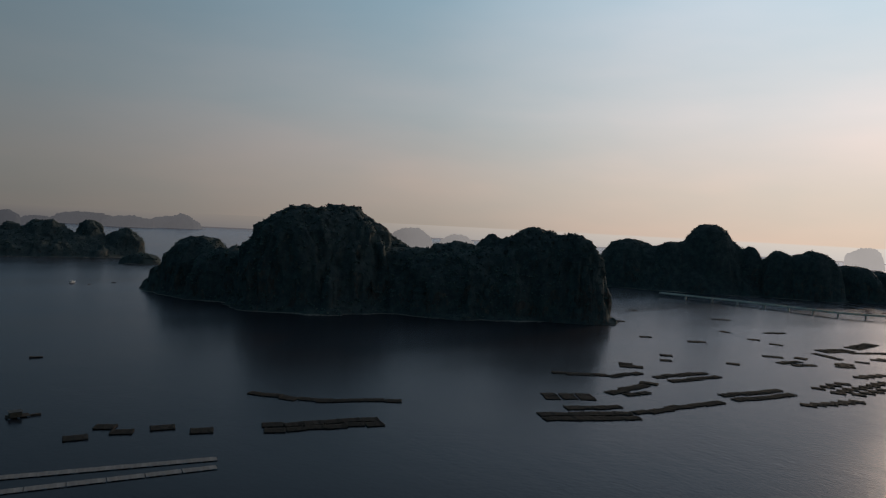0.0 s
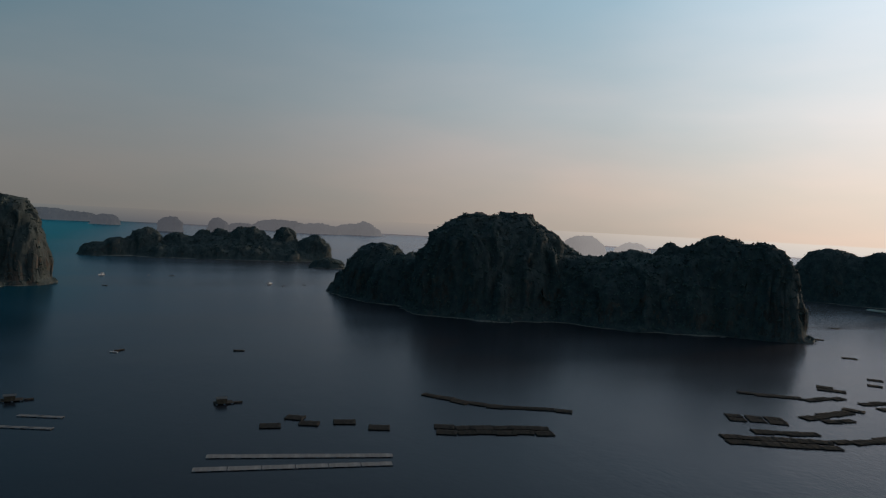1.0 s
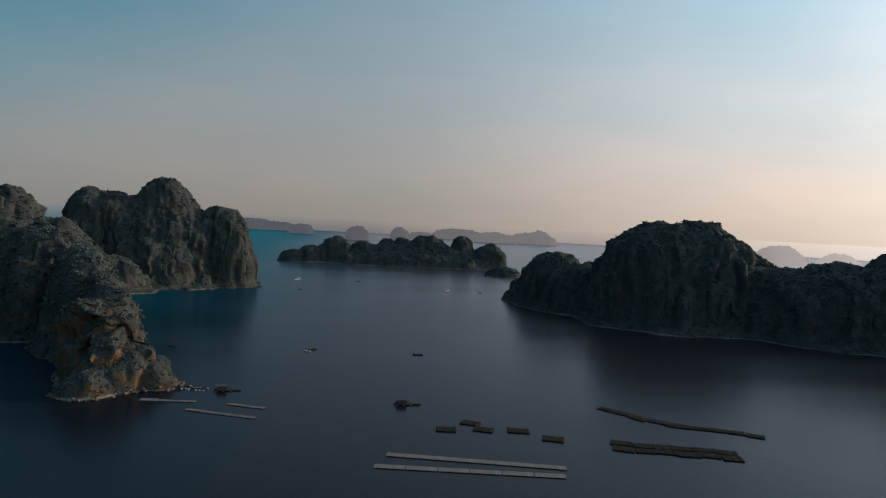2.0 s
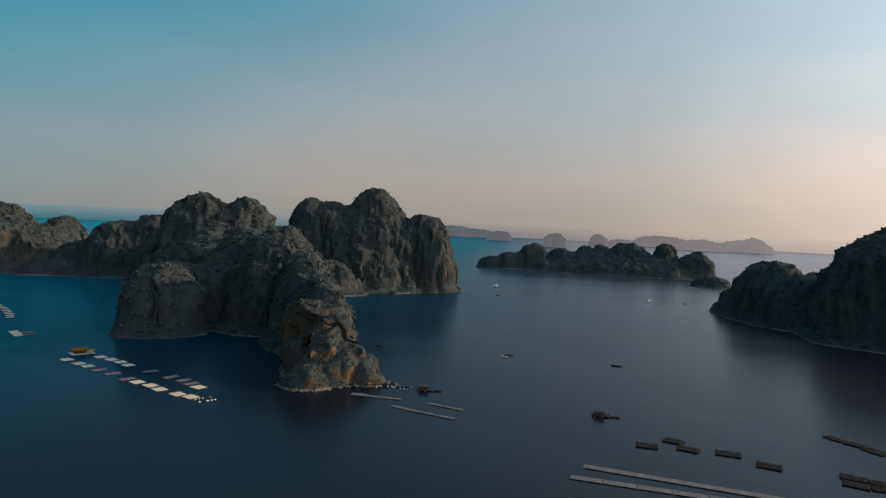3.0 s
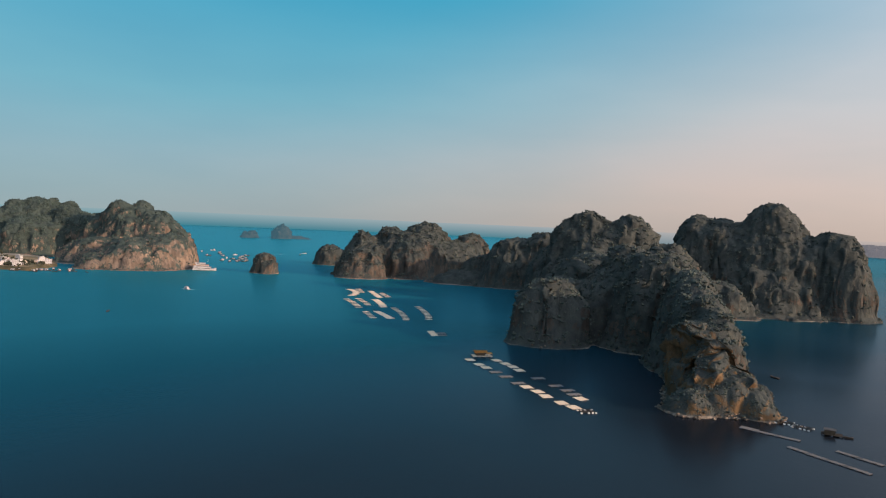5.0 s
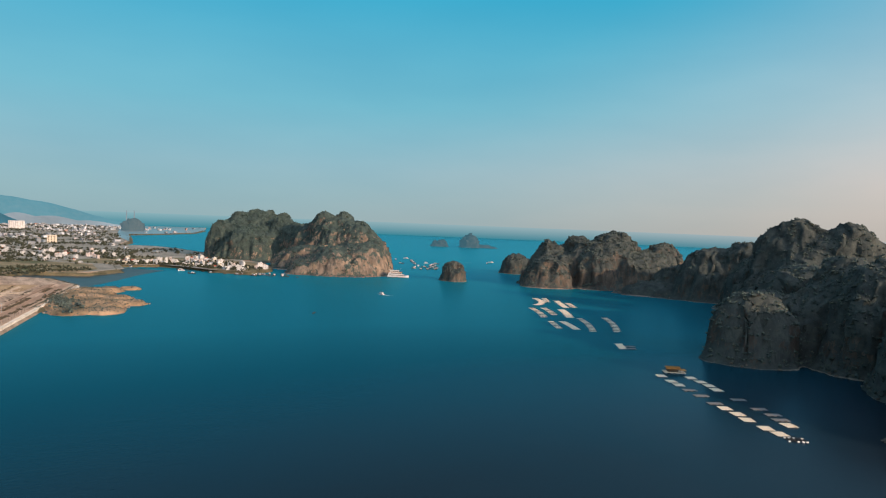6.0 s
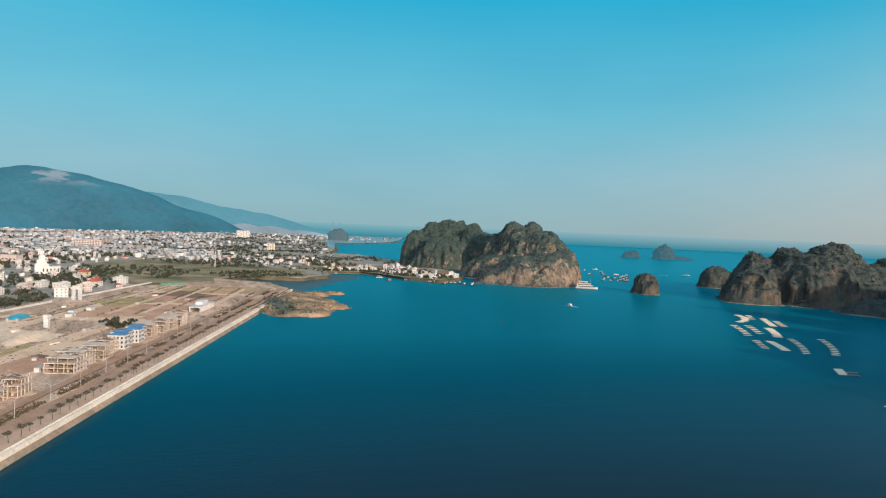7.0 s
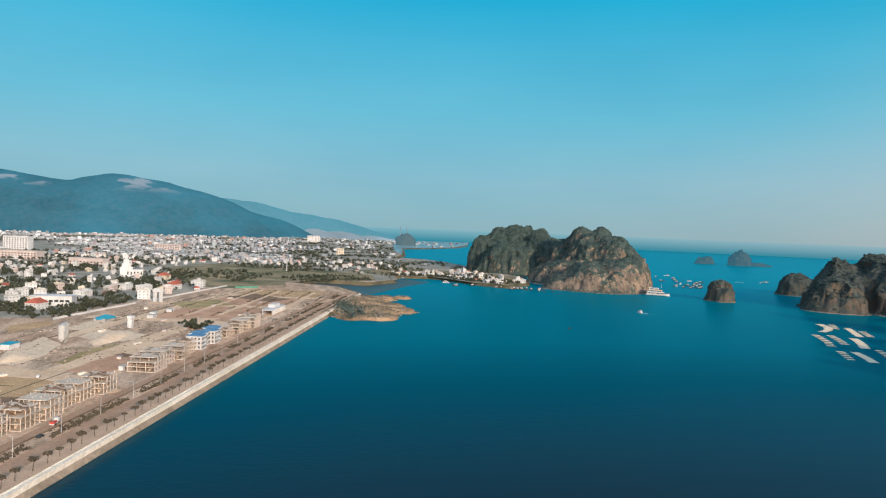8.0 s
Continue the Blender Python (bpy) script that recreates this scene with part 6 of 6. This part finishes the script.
def oyster_rafts():
    """Pale rafts of parallel slats in the middle of the bay."""
    rows = [(-452, 425, -412, 390, 11, 9, 0.005), (-450, 435, -424, 415, 4, 8, 0), (-430, 431, -390, 402, 9, 8, 0), (-415, 429, -388, 410, 5, 8, 0), (-401, 374, -353, 343, 7, 8, 0.001), (-398, 384, -359, 359, 5, 8, 0.001),
            (-384, 390, -346, 361, 10, 9, 0.0012), (-339, 335, -311, 316, 5, 7, 0), (-335, 342, -304, 324, 9, 8, 0.001), (-342, 366, -293, 327, 10, 7, 0.0012), (-337, 387, -286, 341, 10, 7, 0.0012), (-257, 308, -244, 297, 9, 7, 0)]
    for x0, y0, x1, y1, count, wide, bow in rows:
        a, b = PLAN * Vector((x0, y0)), PLAN * Vector((x1, y1))
        length = (b - a).length
        mid = (a + b) / 2
        turn = math.degrees(math.atan2(b.y - a.y, b.x - a.x))
        solid = count in (9, 11) or bow == 0.0012 and count == 10 and length < 80
        raft = thing("oyster_raft", mid.x / PLAN, mid.y / PLAN, 0, turn, "solid pale oyster raft of close planks" if solid else "pale oyster raft of parallel plank slats", "raft", "oyster rafts")
        across = radians(SLAT_WAY - turn)
        lean = abs(math.sin(across))  # slats lie askew to the line of the raft
        step = length / count
        slat = None
        for k in range(count):
            x = -length / 2 + step * (k + 0.5)
            bend = -bow * (x ** 2 - length ** 2 / 4)
            if slat is None:
                slat = box_part("slat", PLANK, raft, x, bend, 0.20, wide, step * lean * (0.9 if solid else 0.46), 0.08, across)
            else:
                twin(slat, x, bend, 0.20, across)
        for side in (-1, 1):
            box_part("rope_beam", OLD_PLANK, raft, 0, side * wide * 0.12, 0.06, length * 0.96, 0.2, 0.12)


oyster_rafts()


def mussel_rafts():
    """Long dark bamboo rafts in lines, and single ones, between the islands and the bridge."""
    pad = thing("mussel_raft", 480, 242, 0, 18, "dark bamboo mussel raft low in the water", "raft", "mussel rafts")
    bm = bmesh.new()
    profile = []
    for k in range(10):  # a ribbed deck of poles, in one piece
        y = -3.4 + 0.68 * k
        profile += [(y, 0.42), (y + 0.06, 0.55), (y + 0.56, 0.55), (y + 0.62, 0.42)]
    profile += [(3.4, 0.22), (-3.4, 0.22)]
    ends = [[bm.verts.new((x, y, z)) for y, z in profile] for x in (-4.9, 4.9)]
    bm.faces.new(ends[0][::-1]), bm.faces.new(ends[1])
    for i in range(len(profile)):
        bm.faces.new((ends[0][i - 1], ends[0][i], ends[1][i], ends[1][i - 1]))
    bmesh.ops.recalc_face_normals(bm, faces=bm.faces)
    bmesh.ops.triangulate(bm, faces=[f for f in bm.faces if len(f.verts) > 4])
    part("platform", bm, OLD_PLANK, pad)
    cross = box_part("cross_pole", OLD_PLANK, pad, -4.2, 0, 0.56, 0.3, 7.6, 0.2)
    twin(cross, 0, 0, 0.56), twin(cross, 4.2, 0, 0.56)
    rng = random.Random(6)
    heaps = np.random.default_rng(7)
    at = np.stack([heaps.uniform(-5.0, 5.0, 18), heaps.uniform(-3.5, 3.5, 18), np.full(18, 0.5)], -1)
    crowns("mussel_ropes", at, heaps.uniform(0.4, 0.95, 18), OLD_PLANK, pad, 8, 2, "dark heaps of rope and shells", tall=0.5)
    lines = [(229, 216, 249, 201, 1), (248, 199, 269, 198, 1), (267, 189, 300, 184, 1), (267, 180, 299, 176, 1), (222, 178, 250, 180, 1), (226, 173, 240, 171, 1), (192, 185, 210, 174, 2), (189, 170, 209, 162, 1),
             (171, 164, 203, 149, 2), (207, 153, 254, 148, 1), (264, 154, 299, 147, 1), (262, 147, 297, 140, 1), (431, 187, 454, 181, 2), (444, 178, 468, 168, 1), (465, 184, 500, 185, 2), (419, 188, 413, 170, 1),
             (471, 246, 488, 240, 1), (501, 305, 514, 296, 1), (366, 175, 379, 168, 1), (365, 182, 381, 178, 1), (378, 197, 384, 189, 1), (95, 238, 112, 218, 1), (112, 218, 140, 205, 1), (83, 194, 119, 184, 2)]
    for x0, y0, x1, y1, rows in lines:
        a, b = Vector((x0, y0)), Vector((x1, y1))
        n = max(2, round((b - a).length / 6.1))
        ang = math.degrees(math.atan2(b.y - a.y, b.x - a.x))
        side = Vector((-(b - a).y, (b - a).x)).normalized()
        for k in range(n):
            for r in range(rows):
                p = a.lerp(b, (k + 0.5) / n) + side * (4.7 * r + rng.uniform(-0.7, 0.7))
                copy_thing(pad, spot(p.x, p.y, 0, ang + rng.uniform(-9, 9)) @ Matrix.Diagonal((rng.uniform(0.9, 1.1), rng.uniform(0.8, 1.15), 1, 1)))
    # short rafts moored askew, one behind the other
    for x0, y0, x1, y1, n in ((317, 141, 347, 140, 4), (317, 133, 370, 131, 8), (322, 126, 352, 125, 4), (281, 128, 313, 120, 6), (366, 144, 390, 139, 4)):
        for k in range(n):
            x, y = x0 + (x1 - x0) * (k + 0.5) / n, y0 + (y1 - y0) * (k + 0.5) / n + rng.uniform(-0.6, 0.6)
            copy_thing(pad, spot(x, y, 0, math.degrees(math.atan2(y, x)) - 78 + rng.uniform(-6, 6)) @ Matrix.Diagonal((rng.uniform(0.85, 1.1), rng.uniform(0.8, 1.0), 1, 1)))
    for x, y in ((480, 364), (411, 323), (366, 267), (381, 243), (386, 241), (322, 221), (309, 212), (446, 260), (432, 232), (428, 215), (393, 183), (337, 191), (397, 163), (401, 162), (390, 160), (394, 159), (417, 161),
                 (435, 160), (441, 159), (254, 182), (280, 215), (279, 208), (275, 211), (35, 211), (44, 218), (47, 211), (58, 210), (67, 202)):
        copy_thing(pad, spot(x, y, 0, math.degrees(math.atan2(y, x)) - 90 + rng.uniform(-16, 16)) @ Matrix.Diagonal((rng.uniform(0.95, 1.25), rng.uniform(0.9, 1.2), 1, 1)))
    for x, y in ((700, 348), (760, 358), (801, 357), (825, 343), (757, 301), (763, 289), (739, 272), (826, 322), (812, 300), (790, 318)):  # beyond the bridge
        for k in range(3):
            copy_thing(pad, spot(x + rng.uniform(-9, 9), y + 7 * k, 0, rng.uniform(-30, 30)))
    strip_raft = deck_raft("long_raft", 13.2, 4.6, 5, BAMBOO, "narrow bleached bamboo raft in a long line", "long rafts")
    first = True
    for x0, y0, x1, y1, n in ((15, 188, 63, 177, 6), (11, 179, 61, 171, 6)):
        for k in range(n):
            f = (k + 0.5) / n
            m = spot(x0 + (x1 - x0) * f, y0 + (y1 - y0) * f, 0, math.degrees(math.atan2(y1 - y0, x1 - x0)))
            if first:
                strip_raft.matrix_world, first = m, False
            else:
                copy_thing(strip_raft, m)


mussel_rafts()


# ---- boats ----
def hull_shape(bm, length, wide, high, bow=0.5):
    rings = []
    for f in np.linspace(0, 1, 9):
        x = (f - 0.5) * length
        w = wide / 2 * min(1.0, 0.75 + 1.2 * f) * (1 - max(0.0, (f - 0.6) / 0.4) ** 2 * 0.96)
        lift = bow * max(0.0, (f - 0.55) / 0.45) ** 2
        rings.append([bm.verts.new(c) for c in ((x, -w, high + lift), (x, -w * 0.75, high * 0.25), (x, 0, -0.25), (x, w * 0.75, high * 0.25), (x, w, high + lift))])
    for a, b in zip(rings, rings[1:]):
        for i in range(4):
            bm.faces.new((a[i], b[i], b[i + 1], a[i + 1]))
        bm.faces.new((a[4], b[4], b[0], a[0]))
    bm.faces.new(rings[0])
    bmesh.ops.recalc_face_normals(bm, faces=bm.faces)


def small_boat(material, label, length, cabin):
    b = thing("boat", 0, 0, 0, 0, label, "boat", "boats in the bay")
    bm = bmesh.new()
    hull_shape(bm, length, length * 0.26, length * 0.09, length * 0.07)
    part("hull", bm, material, b)
    if cabin:
        box_part("cabin", WHITE, b, -length * 0.12, 0, length * 0.09, length * 0.34, length * 0.18, length * 0.14)
        box_part("cabin_roof", TIN, b, -length * 0.12, 0, length * 0.23, length * 0.40, length * 0.22, 0.12)
        box_part("window", GLASS_DARK, b, -length * 0.12, 0, length * 0.145, length * 0.30, length * 0.184, length * 0.05)
    return b


def cruise_boat(x, y, turn):
    b = thing("cruise_boat", x, y, 0, turn, "white three-deck cruise boat moored beside the cliff", "boat", grow=1.4)
    bm = bmesh.new()
    hull_shape(bm, 28, 6.5, 2.0, 1.2)
    part("hull", bm, WHITE, b)
    for k, (w, l, z) in enumerate(((5.6, 20, 2.0), (5.2, 17, 4.5), (4.6, 11, 7.0))):
        deck = box_part("deck", WHITE, b, -2.5 - k, 0, z, l, w, 2.2)
        box_part("window_band", GLASS_DARK, deck, 0, 0, 0.7, l * 0.94, w + 0.08, 0.9)
        box_part("deck_roof", ORANGE if k == 1 else WHITE, b, -2.5 - k, 0, z + 2.2, l + 1.5, w + 0.8, 0.25)
    bm = bmesh.new()
    tube(bm, (4, 0, 10.2), (4, 0, 14), 0.15, 0.08)
    part("mast", bm, STEEL, b)


def fleet():
    cruise_boat(-666, 414, 58)
    cabin = small_boat(WHITE, "white cabin boat on the water", 14, True)
    work = small_boat(HULL_WOOD, "dark wooden fishing boat with a pale cabin", 13, True)
    skiff = small_boat(HULL_WOOD, "small dark open skiff", 8, False)
    plan = [(cabin, ((-516, 305), (-893, 738), (-42, 701), (100, 638), (-788, 515), (-828, 549), (-884, 600), (-785, 207), (-1000, 637))),
            (work, ((-810, 546), (-784, 537), (-768, 535), (-866, 607), (-966, 595), (-883, 554), (-867, 708), (-710, 262), (-737, 268), (-757, 262), (-748, 208), (-773, 517), (-822, 236), (-800, 524),
                    (-815, 570), (-840, 580), (-720, 268), (-730, 256), (-716, 276), (-708, 284), (-722, 284), (-712, 296), (-700, 290), (-726, 250), (-752, 230), (-796, 208), (-826, 212))),
            (skiff, ((-2, 707), (18, 705), (110, 624), (131, 635), (-34, 611), (-77, 338), (-12, 337), (39, 330), (-427, 200), (-923, 598), (-744, 246), (-768, 240), (-782, 226), (-830, 190), (-832, 170), (-795, 540), (-850, 560), (-704, 278), (-694, 292), (-716, 262), (-738, 240), (-770, 226), (-790, 216), (-686, 300), (-828, 180))),
            ]
    tender = small_boat(WHITE, "tiny white open boat in the cove", 6, False)
    plan.append((tender, ((-222, 350), (-14, 333))))
    rng = random.Random(12)
    for proto, places in plan:
        for n, (x, y) in enumerate(places):
            m = spot(x, y, 0, rng.uniform(0, 360))
            if n == 0:
                proto.matrix_world = m
            else:
                copy_thing(proto, m)
    pad = deck_raft("floating_village_raft", 10, 7, 6, OLD_PLANK, "dark raft of the floating village with a low hut", "floating village")
    box_part("hut", GREY, pad, -1, 0.5, 0.72, 5, 4, 2.2)
    box_part("hut_roof", BLUE_ROOF, pad, -1, 0.5, 2.92, 6, 5, 0.2)
    for n, (x, y) in enumerate([(-800, 555), (-780, 548), (-822, 566), (-850, 590), (-770, 526), (-870, 570), (-905, 590), (-940, 610), (-790, 580), (-720, 272), (-742, 254), (-764, 248), (-776, 244), (-752, 266),
                                (-840, 182), (-836, 165)]):
        m = spot(x, y, 0, rng.uniform(0, 180))
        if n == 0:
            pad.matrix_world = m
        else:
            copy_thing(pad, m)


fleet()


# ---- the low bridge past the dark island ----
def bridge():
    b = thing("bridge", 0, 0, 0, 0, "long low concrete bridge across the water", "bridge")
    line = [PLAN * Vector(p) for p in ((622, 439), (634, 386), (645, 338), (648, 316), (648, 294), (649, 273), (663, 256), (673, 244), (697, 215))]
    for a, c in zip(line, line[1:]):
        mid, way = (a + c) / 2, c - a
        ang = math.atan2(way.y, way.x)
        off = Vector((-way.y, way.x)).normalized() * 3.8
        box_part("deck", CONCRETE, b, mid.x, mid.y, 5.4, way.length + 0.6, 8.0, 1.1, ang)
        rail = box_part("parapet", PALE_CONCRETE, b, mid.x + off.x, mid.y + off.y, 6.5, way.length, 0.3, 1.1, ang)
        twin(rail, mid.x - off.x, mid.y - off.y, 6.5, ang)
    pier = None
    for x, y in ((628, 412), (634, 386), (639, 362), (645, 338), (648, 316), (648, 294), (649, 273), (663, 256), (697, 215)):
        if pier is None:
            pier = box_part("pier", CONCRETE, b, x * PLAN, y * PLAN, -2, 6.0, 2.2, 7.4, 0.3)
        else:
            twin(pier, x * PLAN, y * PLAN, -2, 0.3)


bridge()


# ---- green site fence and the dark trees behind the villas ----
fence = thing("site_fence", -650, -16, GROUND, 96, "low green sheet fence round a site store", "fence")
GREEN_SHEET = weathered("faded green sheet", (0.10, 0.26, 0.19), (0.06, 0.16, 0.12), 0.3, 2.0)
panel = box_part("panel", GREEN_SHEET, fence, -14, 0, 0, 3.4, 0.25, 3.0)
for k in range(1, 9):
    twin(panel, -14 + 3.5 * k, 0.4 * (k % 2), 0)
rng_dark = np.random.default_rng(90)
spots_dark = np.stack([rng_dark.normal(-411, 5, 26), rng_dark.normal(-36, 4, 26), rng_dark.uniform(3.6, 6.0, 26)], -1) * PLAN
grove("dark_trees", spots_dark, rng_dark.uniform(2.4, 4.4, 26), 91, "clump of dark trees behind the white villas")


# ---- far chimneys and boat wakes ----
def chimneys():
    stack = thing("chimney", -2262, 432, GROUND, 0, "tall pale chimney stack faint beyond the town", "chimney", "far chimneys")
    bm = bmesh.new()
    tube(bm, (0, 0, 0), (0, 0, 95), 3.0, 2.0, 12)
    # Emits the far plain's haze colour.
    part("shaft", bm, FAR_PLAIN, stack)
    copy_thing(stack, spot(-2258, 453, GROUND))


FOAM = weathered("boat wake foam", (0.80, 0.84, 0.84), (0.40, 0.52, 0.56), 0.3, 2.0)


def wake(x, y, turn, length, wide, label):
    """A broken streak of foam behind a boat."""
    rng = np.random.default_rng(int(abs(x)))
    n = 160
    f = rng.uniform(0, 1, n) ** 1.4
    p = np.stack([-f * length, rng.normal(0, 1, n) * wide * (0.25 + f), np.full(n, 0.02)], -1)
    ob = clumps("wake", p, rng.uniform(0.2, 0.9, n) * (1.2 - f), FOAM, None, int(abs(y)), flat=0.06)
    ob.matrix_world = spot(x, y, 0, turn)
    return tagged(ob, label, "wake")


chimneys()
wake(-518, 303, 200, 26, 1.2, "short white wake behind the cabin boat")
wake(-893, 700, 100, 120, 1.5, "long thin white wake across the channel")
wake(-1000, 600, 120, 90, 1.3, "thin white wake beyond the sunlit hill")
